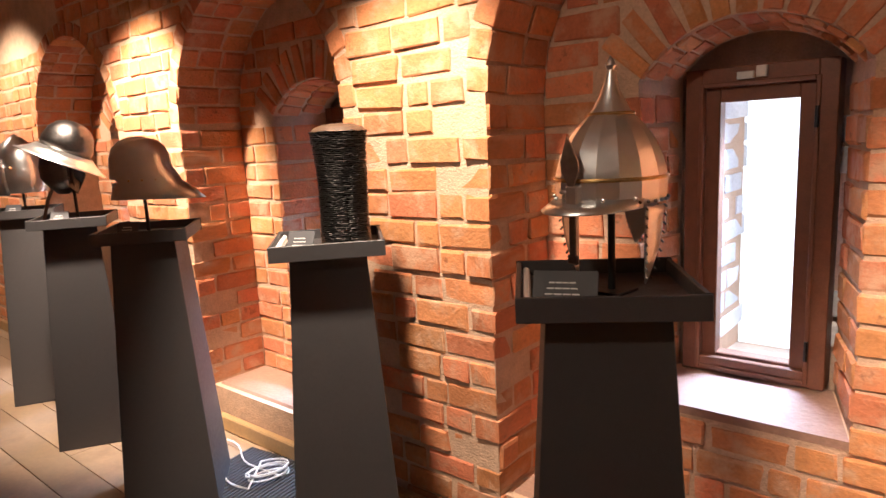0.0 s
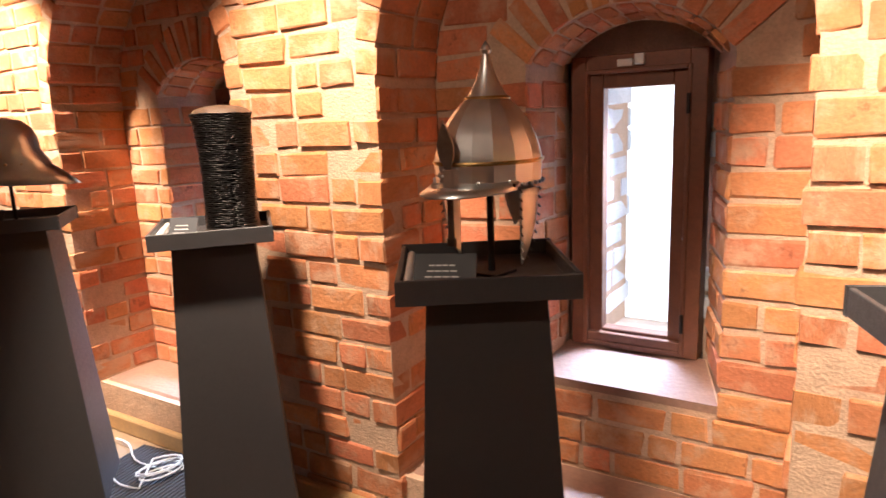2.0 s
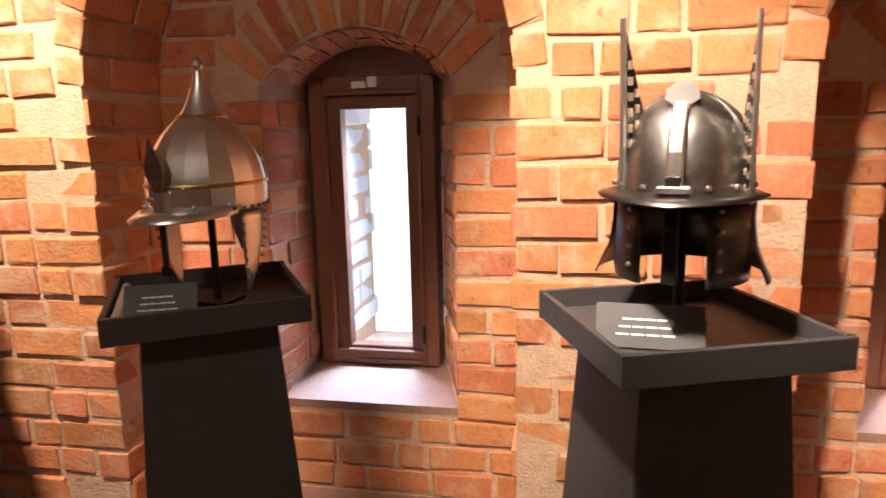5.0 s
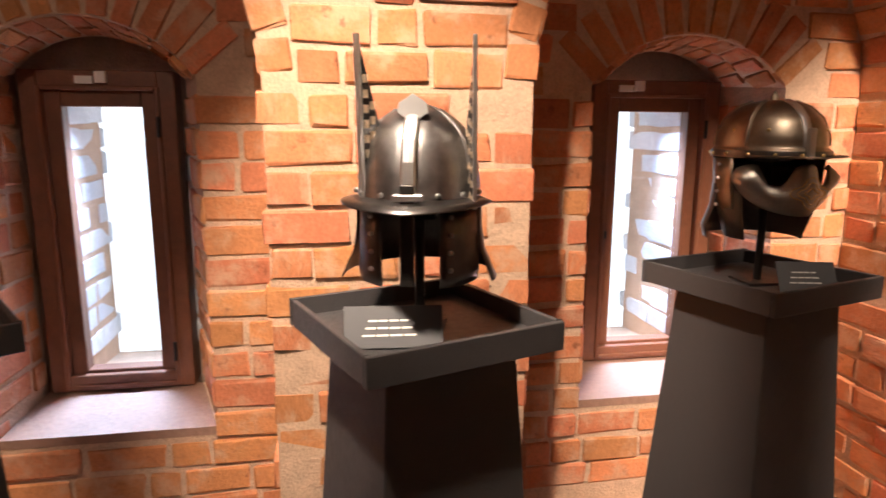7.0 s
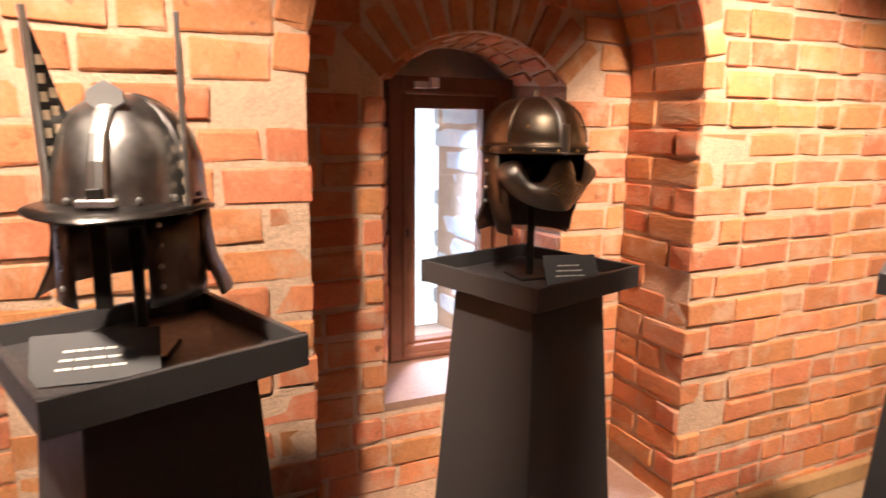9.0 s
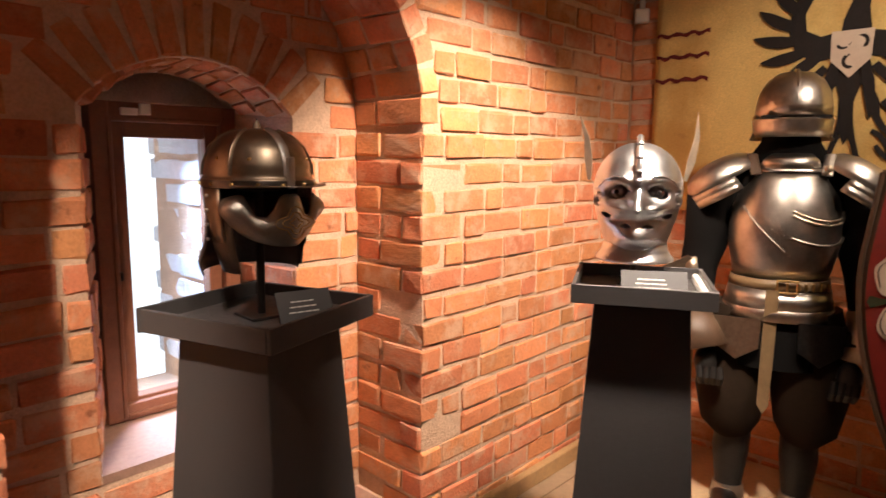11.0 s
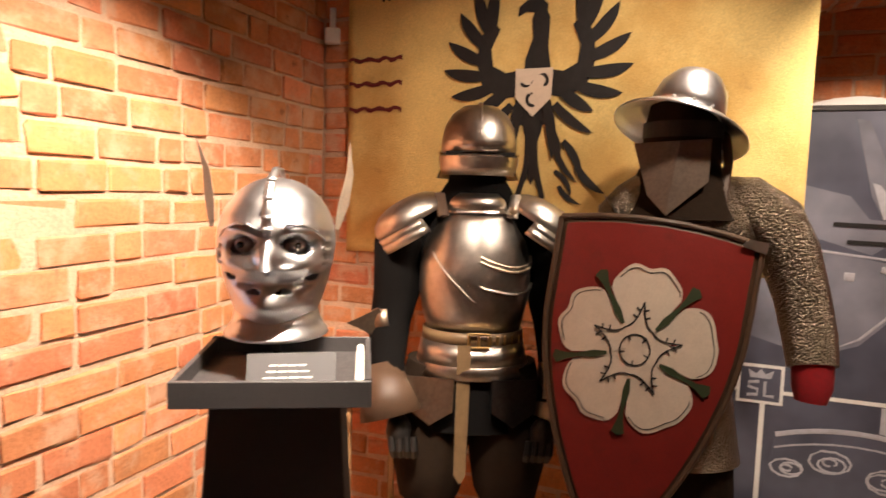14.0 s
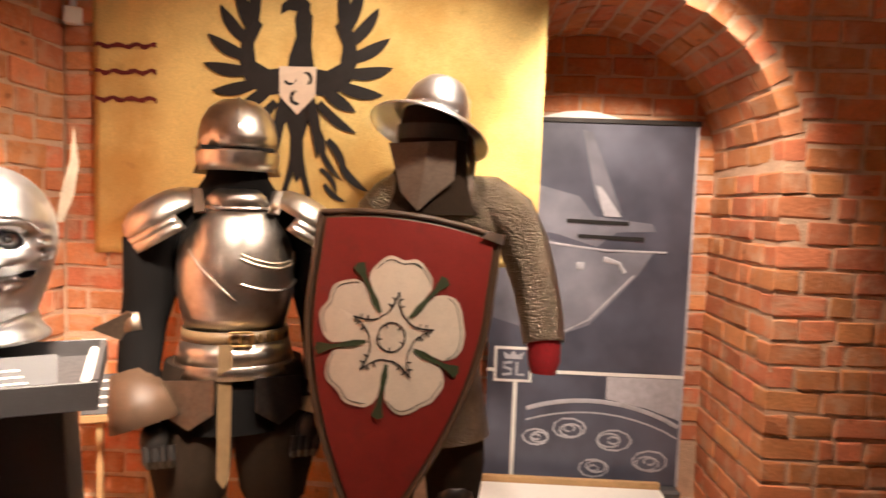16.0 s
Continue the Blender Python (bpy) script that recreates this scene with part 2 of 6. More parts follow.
def lathe(profile, n=28, sx=1.0, sy=1.0, m=None, a0=0.0, a1=360.0, bm=None, facets=False):
    """Turns a profile of (radius, height) round z, squashed by sx and sy. 0 degrees is the front (-y)."""
    bm = bm or bmesh.new()
    full = abs(a1 - a0) >= 359.9
    rows = []
    for r, z in profile:
        row = []
        if r < 1e-5:
            row = [bm.verts.new((0, 0, z))]
        else:
            for i in range(n if full else n + 1):
                a = radians(a0 + (a1 - a0) * i / n)
                row.append(bm.verts.new((sx * r * math.sin(a), -sy * r * math.cos(a), z)))
        rows.append(row)
    for p, q in zip(rows, rows[1:]):
        cnt = n
        for i in range(cnt):
            j = (i + 1) % len(p) if full else i + 1
            k = (i + 1) % len(q) if full else i + 1
            if len(p) == 1 and len(q) == 1:
                continue
            if len(p) == 1:
                bm.faces.new((p[0], q[k], q[i]))
            elif len(q) == 1:
                bm.faces.new((p[i], p[j], q[0]))
            else:
                bm.faces.new((p[i], p[j], q[k], q[i]))
    if m is not None:
        bmesh.ops.transform(bm, matrix=m, verts=[v for row in rows for v in row])
    return bm


def shell(ob, thick=0.003, angle=40):
    mod = ob.modifiers.new("thickness", "SOLIDIFY")
    mod.thickness, mod.offset = thick, -1
    return smooth(ob, angle)


def tube(points, radii, n=14, bm=None, flat=1.0, caps=True):
    """A limb, pole or strap along points with a radius at each."""
    bm = bm or bmesh.new()
    pts = [Vector(p) for p in points]
    rows = []
    for i, p in enumerate(pts):
        d = (pts[min(i + 1, len(pts) - 1)] - pts[max(i - 1, 0)]).normalized()
        ref = Vector((1, 0, 0)) if abs(d.x) < 0.8 else Vector((0, 0, 1))
        a = d.cross(ref).normalized()
        b = d.cross(a)
        r = radii[i] if isinstance(radii, (list, tuple)) else radii
        rows.append([bm.verts.new(p + a * r * flat * math.cos(2 * math.pi * k / n) + b * r * math.sin(2 * math.pi * k / n)) for k in range(n)])
    for p, q in zip(rows, rows[1:]):
        for k in range(n):
            bm.faces.new((p[k], p[(k + 1) % n], q[(k + 1) % n], q[k]))
    if caps:
        bm.faces.new(rows[0][::-1])
        bm.faces.new(rows[-1])
    return bm


def slab(points, thick, m=None, bm=None):
    """A plate: an outline in x and z, thick along y (towards -y)."""
    bm = bm or bmesh.new()
    f = [bm.verts.new((x, 0, z)) for x, z in points]
    b = [bm.verts.new((x, -thick, z)) for x, z in points]
    bm.faces.new(f)
    bm.faces.new(b[::-1])
    k = len(points)
    for i in range(k):
        bm.faces.new((f[i], b[i], b[(i + 1) % k], f[(i + 1) % k]))
    if m is not None:
        bmesh.ops.transform(bm, matrix=m, verts=f + b)
    bmesh.ops.recalc_face_normals(bm, faces=bm.faces[:])
    return bm


def ball(bm, c, r, u=10, v=6):
    bmesh.ops.create_uvsphere(bm, u_segments=u, v_segments=v, radius=1, matrix=Matrix.Translation(c) @ (Matrix.Diagonal((*r, 1)) if isinstance(r, tuple) else Matrix.Scale(r, 4)))
    return bm


def feather(bm, base, angle, length, width, bend, thick, m, n=7):
    """A curved tapering blade in the x-z plane."""
    left, right = [], []
    a = radians(angle)
    p = Vector(base)
    for i in range(n + 1):
        t = i / n
        w = width * (0.55 + 0.75 * t) * (1 - t ** 2.2) + 0.0005
        d = Vector((math.sin(a), math.cos(a)))
        s = Vector((d.y, -d.x))
        left.append(p - s * w / 2)
        right.append(p + s * w / 2)
        p = p + d * length / n
        a += radians(bend) / n
    return slab([tuple(v) for v in left + right[::-1]], thick, m, bm)
def arch_points(xa, xb, zs, rise, n=20):
    """Points of an arch from its left springing to its right one."""
    w, c = (xb - xa) / 2, (xa + xb) / 2
    if rise >= w * 0.99:
        return [(c - w * math.cos(math.pi * i / n), zs + rise * math.sin(math.pi * i / n)) for i in range(n + 1)]
    r = (w * w + rise * rise) / (2 * rise)
    a = math.asin(w / r)
    return [(c + r * math.sin(-a + 2 * a * i / n), zs + rise - r + r * math.cos(-a + 2 * a * i / n)) for i in range(n + 1)]


def arched_wall(bm, x0, x1, z0, z1, sill, front, back, y0, y1):
    """A wall from y0 to y1 over x0..x1 with an arched opening; front and back are (xa, xb, springing, rise) of the opening at y0 and y1."""
    def outline(o, s):
        xa, xb, zs, rise = o
        return [(xa, s)] + arch_points(xa, xb, zs, rise) + [(xb, s)]
    f, b = outline(front, sill[0]), outline(back, sill[1])

    def side(pts, y):
        vs = [bm.verts.new((x, y, z)) for x, z in pts]
        top = [bm.verts.new((x, y, z1)) for x, z in pts[1:-1]]
        for i in range(len(top) - 1):
            bm.faces.new((vs[i + 1], vs[i + 2], top[i + 1], top[i]))
        s = pts[0][1]
        c = {k: bm.verts.new((x, y, z)) for k, x, z in (("a", x0, z0), ("b", x1, z0), ("c", x0, z1), ("d", x1, z1), ("e", x0, s), ("f", x1, s), ("g", x0, pts[1][1]), ("h", x1, pts[-2][1]))}
        if s > z0 + 1e-4:
            bm.faces.new((c["a"], c["b"], c["f"], vs[-1], vs[0], c["e"]))
        bm.faces.new((c["e"], vs[0], vs[1], c["g"]))
        bm.faces.new((c["g"], vs[1], top[0], c["c"]))
        bm.faces.new((vs[-1], c["f"], c["h"], vs[-2]))
        bm.faces.new((vs[-2], c["h"], c["d"], top[-1]))
        return vs
    va, vb = side(f, y0), side(b, y1)
    for i in range(len(va) - 1):
        bm.faces.new((va[i], vb[i], vb[i + 1], va[i + 1]))
    bm.faces.new((va[0], va[-1], vb[-1], vb[0]))
    return bm


def structure(name, label, category="wall"):
    ob = empty(name, pose(0, 0, 0), label, category)
    ob["kind"] = "structure"
    return ob


REC = 0.006
edges = [XW] + [(NICHES[i][1] + NICHES[i + 1][0]) / 2 for i in range(3)] + [XE + 0.9]
BAYS = []
for i, (xa, xb, zs) in enumerate(NICHES):
    wall = structure("wall_north_%d" % (i + 1), "rough old red brick wall with a deep round-arched window niche")
    BAYS.append(wall)
    bm = bmesh.new()
    w = (xb - xa) / 2 + REC
    o = (xa - REC, xb + REC, zs, w)
    arched_wall(bm, edges[i], edges[i + 1], 0, ZT, (0.0, 0.0), o, o, YF + REC, YB + REC)
    wx = WINDOWS[i]
    arched_wall(bm, edges[i], edges[i + 1], 0, ZT, (SILL, SILL + 0.03), (FRONTS[i][0] - REC, FRONTS[i][1] + REC, SPRING, RISE), (wx - BACK, wx + BACK, SPRING + 0.02, 0.13), YB + REC, YW + 0.03)
    arched_wall(bm, edges[i], edges[i + 1], 0, ZT, (0.56, 0.53), (wx - 0.2, wx + 0.2, 1.66, 0.03), (wx - 0.19, wx + 0.19, 1.66, 0.03), YW + 0.12, YO)
    box(bm, xa - 0.005, xb + 0.005, YF + 0.03, YB + 0.02, -0.1, LEDGE[i])
    bmesh.ops.recalc_face_normals(bm, faces=bm.faces[:])
    part("mortar_core", bm, MORTAR, wall, "pale lime mortar")

# east wall: a flat stretch behind the banner, then a niche where the roll-up stands, then a pier
EN0, EN1, XEB = -0.24, 1.13, XE + 0.735
WALL_E = structure("wall_east", "old red brick wall with an arched recess")
bm = bmesh.new()
turn = Matrix(((0, 1, 0, 0), (1, 0, 0, 0), (0, 0, 1, 0), (0, 0, 0, 1)))
arched_wall(bm, YS, YF + 0.2, 0, ZT, (0, 0), (EN0 - REC, EN1 + REC, 1.75, (EN1 - EN0) / 2 + REC), (EN0 - REC, EN1 + REC, 1.75, (EN1 - EN0) / 2 + REC), XE + REC, XEB + REC)
bmesh.ops.transform(bm, matrix=turn, verts=bm.verts[:])
box(bm, XEB + REC, XEB + 0.4, YS, YF + 0.2, 0, ZT)
bmesh.ops.recalc_face_normals(bm, faces=bm.faces[:])
part("mortar_core", bm, MORTAR, WALL_E, "pale lime mortar")

floor_ob = structure("floor", "wide pale worn wooden floorboards", "floor")
part("subfloor", boxed(XW, XE + 1.0, YS, YF + 0.5, -0.1, -0.012), IRON, floor_ob)
# Ceiling and south wall are unseen; their grey sets bounce and steel reflections
tagged(link("ceiling", boxed(XW - 0.3, XE + 1.5, YS - 0.3, YO, ZT, ZT + 0.2), PLASTER), "unseen plain grey ceiling added to close the room", "ceiling", kind="structure")
tagged(link("wall_south", boxed(XW - 0.3, XE + 1.5, YS - 0.3, YS, -0.1, ZT), PLASTER), "plain grey plaster wall", "wall", kind="structure")
tagged(link("wall_west", boxed(XW - 0.3, XW, YS, YO, -0.1, ZT), BRICK), "plain red brick wall", "wall", kind="structure")

# ---- windows ----
def window(i, wx, sensor):
    w = structure("window_%d" % (i + 1), "tall narrow brown wooden window with a bright single pane", "window")
    hw, z0, z1 = (0.243, 0.243, 0.243, 0.262)[i], 0.583, 1.705
    y = YW - 0.015
    part("window_frame", frame_bars(wx, hw, z0, z1, 0.058, y, y + 0.11), WOOD_FRAME, w)
    part("window_sash", frame_bars(wx, hw - 0.06, z0 + 0.015, z1 - 0.062, 0.056, y + 0.025, y + 0.085), WOOD_FRAME, w)
    part("moulding", frame_bars(wx, hw - 0.05, z0 + 0.01, z1 - 0.05, 0.016, y - 0.006, y + 0.03), WOOD_FRAME, w)
    g = part("pane", boxed(wx - 0.142, wx + 0.142, y + 0.05, y + 0.056, 0.6, 1.625), GLASS, w)
    g.visible_shadow = False
    for s, z in ((1, 0.72), (1, 1.52)):
        bm = bmesh.new()
        bmesh.ops.create_cone(bm, cap_ends=True, segments=10, radius1=0.007, radius2=0.007, depth=0.07, matrix=Matrix.Translation((wx + s * (hw - 0.058), y - 0.012, z)))
        smooth(part("hinge", bm, IRON, w))
    part("lock", boxed(wx - 0.192, wx - 0.18, y + 0.006, y + 0.026, 1.09, 1.12, bevel=0.003), IRON, w)
    s = empty("window_sensor", pose(0, 0, 0), "small white plastic alarm contact on the frame", "sensor", "window alarm contacts")
    part("contact", boxed(wx + sensor - 0.035, wx + sensor + 0.02, y - 0.016, y + 0.0005, z1 - 0.045, z1 - 0.02, bevel=0.002), WHITE, s)
    part("magnet", boxed(wx + sensor + 0.028, wx + sensor + 0.062, y - 0.02, y + 0.0005, z1 - 0.042, z1 - 0.004, bevel=0.002), WHITE, s)
    c = empty("glass_break_detector", pose(wx - 0.03, YB + 0.12, 1.868, -12), "small white plastic detector under the arch", "detector", "detectors under the arches")
    part("housing", boxed(-0.045, 0.045, -0.02, 0.02, -0.016, 0.03, bevel=0.005), WHITE, c)
    part("lens", boxed(-0.012, 0.012, -0.022, 0.0, -0.022, -0.012, bevel=0.003), CARD, c)


def frame_bars(wx, hw, z0, z1, b, y0, y1):
    bm = bmesh.new()
    box(bm, wx - hw, wx - hw + b, y0, y1, z0, z1, bevel=0.003)
    box(bm, wx + hw - b, wx + hw, y0, y1, z0, z1, bevel=0.003)
    box(bm, wx - hw + b, wx + hw - b, y0 + 0.001, y1, z0, z0 + b, bevel=0.003)
    box(bm, wx - hw + b, wx + hw - b, y0 + 0.001, y1, z1 - b, z1, bevel=0.003)
    return bm


for i, wx in enumerate(WINDOWS):
    window(i, wx, (0, 0, -0.03, -0.13)[i])
    # sill of smooth plaster and the plaster ledge of the niche
    bm = bmesh.new()
    vs = [bm.verts.new(p) for p in ((FRONTS[i][0], YB + 0.004, SILL + 0.004), (FRONTS[i][1], YB + 0.004, SILL + 0.004), (wx + 0.265, YW + 0.02, SILL + 0.034), (wx - 0.265, YW + 0.02, SILL + 0.034))]
    lo = [bm.verts.new(v.co - Vector((0, 0, 0.03))) for v in vs]
    bm.faces.new(vs)
    for k in range(4):
        bm.faces.new((vs[k], lo[k], lo[(k + 1) % 4], vs[(k + 1) % 4]))
    bmesh.ops.recalc_face_normals(bm, faces=bm.faces[:])
    tagged(link("window_sill_%d" % (i + 1), bm, SILL_STONE), "worn reddish plaster window sill", "window sill", kind="structure")
    xa, xb, zs = NICHES[i]
    tagged(link("niche_ledge_%d" % (i + 1), boxed(xa + 0.012, xb - 0.012, YF + 0.06, YB - 0.004, 0.0, LEDGE[i] + 0.012, bevel=0.012), SILL_STONE), "low plastered ledge at the foot of a niche", "ledge", kind="structure")

# Added glowing sheet: whitens the panes and sends cool light indoors
tagged(link("backdrop", boxed(-14, 12, 9.0, 9.05, -4, 7), DAYLIGHT_GLOW), "bright hazy daylight outside the windows", "backdrop", kind="structure")

# timber skirting along the wall
for k, (a, b) in enumerate(((XW, XE - 0.02),)):
    tagged(link("baseboard", boxed(a, b, YF - 0.045, YF - 0.006, 0, 0.085, bevel=0.006), PINE), "pale pine skirting beam along the brick wall", "baseboard", kind="structure")


# ---- pedestals ----
def pedestal(x, y, turn, bar=0, card=None):
    e = empty("pedestal", pose(x, y, 0, 0, 0, turn), "tapered charcoal painted display pedestal with a tray top", "pedestal", "helmet pedestals")
    bm = boxed(-0.19, 0.19, -0.19, 0.19, 0, 1.166)
    for v in bm.verts:
        if v.co.z > 0.5:
            v.co.x *= 0.64
            v.co.y *= 0.64
    bmesh.ops.bevel(bm, geom=bm.edges[:], offset=0.0025, segments=1, affect="EDGES", profile=0.5)
    part("body", bm, PAINT, e)
    h, t = 0.18, 0.011
    part("tray_floor", boxed(-h + t, h - t, -h + t, h - t, 1.163, 1.176), PAINT, e)
    for q in range(4):
        m = pose(0, 0, 0, 0, 0, 90 * q)
        part("tray_side", boxed(-h + (0 if q % 2 == 0 else t), h - (0 if q % 2 == 0 else t), -h, -h + t, 1.158, 1.208, bevel=0.0015, m=m), PAINT, e)
    if bar:
        s = empty("strip_light", e.matrix_world @ pose(bar * 0.158, 0, 1.176), "white plastic strip light lying in the tray", "strip light", "strip lights in the trays")
        smooth(part("tube", tube([(0, -0.15, 0.014), (0, 0.15, 0.014)], 0.009, 10), WHITE, s))
        part("base", boxed(-0.01, 0.01, -0.152, 0.152, 0, 0.008, bevel=0.002), WHITE, s)
    if card:
        cx, cy, a, w = card
        m = e.matrix_world @ pose(cx, cy, 1.178) @ pose(0, 0, 0, 0, 0, a)
        c = empty("label_card", m, "grey label card with three lines of white lettering", "label card", "label cards on the pedestals")
        tilt = pose(0, 0, 0, -30)
        part("card", boxed(-w, w, -0.0015, 0.0015, 0, 0.07, bevel=0.0006, m=tilt), CARD, c)
        for r, (z, l0, l1) in enumerate(((0.045, -0.5, 0.35), (0.033, -0.56, 0.42), (0.021, -0.62, 0.5))):
            for p in range(4):
                p0, p1 = w * (l0 + (l1 - l0) * p / 4), w * (l0 + (l1 - l0) * (p + 0.86) / 4)
                part("lettering", boxed(p0, p1, -0.0022, -0.0014, z - 0.0014, z + 0.0014, m=tilt), WHITE, c)
        part("stand", boxed(-w * 0.5, w * 0.5, 0.018, 0.021, 0.0, 0.03), CARD, c)
    return e


PEDS = {
    "far": pedestal(-4.55, 2.40, 62, 0, (-0.05, -0.12, -15, 0.045)),
    "kettle": pedestal(-3.62, 2.33, 58, 0, (-0.05, -0.12, -15, 0.045)),
    "sallet": pedestal(-2.66, 2.26, 51, 0, (-0.06, -0.11, -15, 0.045)),
    "mail": pedestal(-1.651, 2.384, 48, -1, (-0.09, -0.11, -20, 0.045)),
    "shishak": pedestal(-0.583, 2.228, 32.6, -1, (-0.085, -0.12, -10, 0.064)),
    "winged": pedestal(0.318, 2.148, 19.9, 0, (-0.092, -0.085, -24, 0.08)),
    "burgonet": pedestal(1.14, 2.366, 17, 0, (0.005, -0.125, -30, 0.062)),
    "face": pedestal(2.062, 1.911, -62.6, 1, (0.03, -0.125, 4, 0.084)),
}
SPOT = {k: (e.matrix_world.translation.x, e.matrix_world.translation.y) for k, e in PEDS.items()}
FLOOR_T = 1.176


def helmet_root(key, turn, label, shift=(0, 0, 0), size=(1, 1, 1)):
    e = empty("helmet", pose(SPOT[key][0] + shift[0], SPOT[key][1] + shift[1], FLOOR_T, 0, 0, turn), label, "helmet", "helmets on pedestals")
    e.scale = size
    return e


def stand(e, top, y=0.0, head=0.03):
    bm = tube([(0, y, 0.0), (0, y, top)], 0.008, 10)
    box(bm, -head, head, y - head, y + head, top - 0.012, top, bevel=0.003)
    box(bm, -0.04, 0.04, y - 0.04, y + 0.04, 0.0, 0.006, bevel=0.002)
    return part("stand", bm, IRON, e, "black iron display rod")


def rivets(e, pts, r=0.0045, mat=None):
    for p in pts:
        smooth(part("rivet", ball(bmesh.new(), p, r, 8, 5), mat or STEEL, e))


def ring_pts(r, z, a0, a1, n, sx=1.0, sy=1.0):
    return [(sx * r * math.sin(radians(a0 + (a1 - a0) * i / (n - 1))), -sy * r * math.cos(radians(a0 + (a1 - a0) * i / (n - 1))), z) for i in range(n)]

# ---- helmets ----
def fine(prof, k=4):
    """A smoother profile through the same points."""
    out = []
    for i in range(len(prof) - 1):
        p0, p1, p2, p3 = (Vector(prof[max(0, min(len(prof) - 1, i + d))]) for d in (-1, 0, 1, 2))
        for j in range(k):
            t = j / k
            v = 0.5 * (2 * p1 + (p2 - p0) * t + (2 * p0 - 5 * p1 + 4 * p2 - p3) * t * t + (3 * p1 - p0 - 3 * p2 + p3) * t ** 3)
            out.append((max(0.0, v.x), v.y))
    return out + [prof[-1]]


def shishak():
    e = helmet_root("shishak", -9, "pointed fluted steel helmet with peak, ear flaps and spike", (0.022, 0.004), (0.99, 0.99, 0.97))
    z = 0.2
    prof = [(0.111, z), (0.113, z + 0.03), (0.113, z + 0.055), (0.106, z + 0.085), (0.094, z + 0.115), (0.076, z + 0.145), (0.056, z + 0.168), (0.040, z + 0.182)]
    shell(part("skull", lathe(fine(prof), 16, 0.96, 1.08), STEEL, e), 0.003, 15)
    smooth(part("spire", lathe([(0.046, z + 0.178), (0.036, z + 0.192), (0.024, z + 0.215), (0.014, z + 0.24), (0.009, z + 0.262), (0.006, z + 0.27)], 20), STEEL, e))
    smooth(part("finial", lathe([(0.0, z + 0.266), (0.008, z + 0.269), (0.011, z + 0.277), (0.007, z + 0.287), (0.0, z + 0.297)], 14), STEEL, e))
    smooth(part("band", lathe([(0.115, z + 0.046), (0.117, z + 0.05), (0.115, z + 0.054)], 36, 0.96, 1.08), BRASS, e))
    smooth(part("band", lathe([(0.047, z + 0.176), (0.049, z + 0.179), (0.046, z + 0.183)], 28), BRASS, e))
    # peak
    bm = bmesh.new()
    n = 16
    a, b = [], []
    for i in range(n + 1):
        t = radians(-72 + 144 * i / n)
        a.append(bm.verts.new((0.107 * math.sin(t), -0.119 * math.cos(t), z + 0.012)))
        k = 0.062 * math.cos(t * 1.15) ** 0.8 if abs(t * 1.15) < math.pi / 2 else 0
        b.append(bm.verts.new((0.107 * math.sin(t) * (1 + k * 1.8), -0.119 * math.cos(t) - k, z - 0.004 - k * 0.12)))
    for i in range(n):
        bm.faces.new((a[i], b[i], b[i + 1], a[i + 1]))
    shell(part("peak", bm, STEEL, e), 0.0025)
    # nasal slide with leaf-shaped finial
    part("nasal_holder", boxed(-0.014, 0.014, -0.137, -0.117, z + 0.002, z + 0.042, bevel=0.003), STEEL, e)
    bm = slab([(-0.004, 0.0), (-0.02, 0.035), (-0.021, 0.055), (0, 0.105), (0.021, 0.055), (0.02, 0.035), (0.004, 0.0)], 0.003, pose(0, -0.132, z + 0.035, 6))
    part("nasal_leaf", bm, POLISHED_DARK, e)
    part("nasal_bar", boxed(-0.008, 0.008, -0.134, -0.129, z - 0.105, z + 0.04, bevel=0.002), DARK_STEEL, e)
    part("nasal_tip", boxed(-0.013, 0.013, -0.135, -0.128, z - 0.118, z - 0.098, bevel=0.003), DARK_STEEL, e)
    smooth(part("screw", ball(bmesh.new(), (-0.018, -0.134, z + 0.028), (0.012, 0.005, 0.005), 10, 6), STEEL, e))
    # hanging ear and neck flaps
    for a0, a1, zt, name in ((58, 116, 0.165, "cheek_flap"), (-116, -58, 0.165, "cheek_flap"), (138, 222, 0.1, "neck_flap")):
        bm = bmesh.new()
        rows = []
        m = 9
        for j in range(m + 1):
            v = j / m
            w = (1 - v ** 2.6) * 0.5 + 0.02
            row = []
            for i in range(9):
                t = radians((a0 + a1) / 2 + (a1 - a0) * w * (i / 8 - 0.5) * 1.0)
                r = 0.111 - 0.025 * v * v
                row.append(bm.verts.new((0.97 * r * math.sin(t), -1.07 * r * math.cos(t), z - 0.006 - zt * v)))
            rows.append(row)
        for p, q in zip(rows, rows[1:]):
            for i in range(8):
                bm.faces.new((p[i], q[i], q[i + 1], p[i + 1]))
        flap = shell(part(name, bm, STEEL, e), 0.0025)
        for j in range(0, m):
            for k in (0, 8):
                p = rows_pos(a0, a1, j / m, k / 8, zt, z)
                part("stitch", tube([p, p * 1.0 + Vector((p.x * 0.05, p.y * 0.05, -0.006))], 0.0022, 6), DARK_STEEL, flap)
    rivets(e, ring_pts(0.118, z + 0.012, -60, 60, 5, 0.96, 1.08))
    rivets(e, ring_pts(0.114, z + 0.004, 65, 295, 24, 0.96, 1.08), 0.004, DARK_STEEL)
    stand(e, 0.205)


def rows_pos(a0, a1, v, f, zt, z):
    w = (1 - v ** 2.6) * 0.5 + 0.02
    t = radians((a0 + a1) / 2 + (a1 - a0) * w * (f - 0.5))
    r = 0.112 - 0.025 * v * v
    return Vector((0.97 * r * math.sin(t), -1.07 * r * math.cos(t), z - 0.006 - zt * v))


shishak()


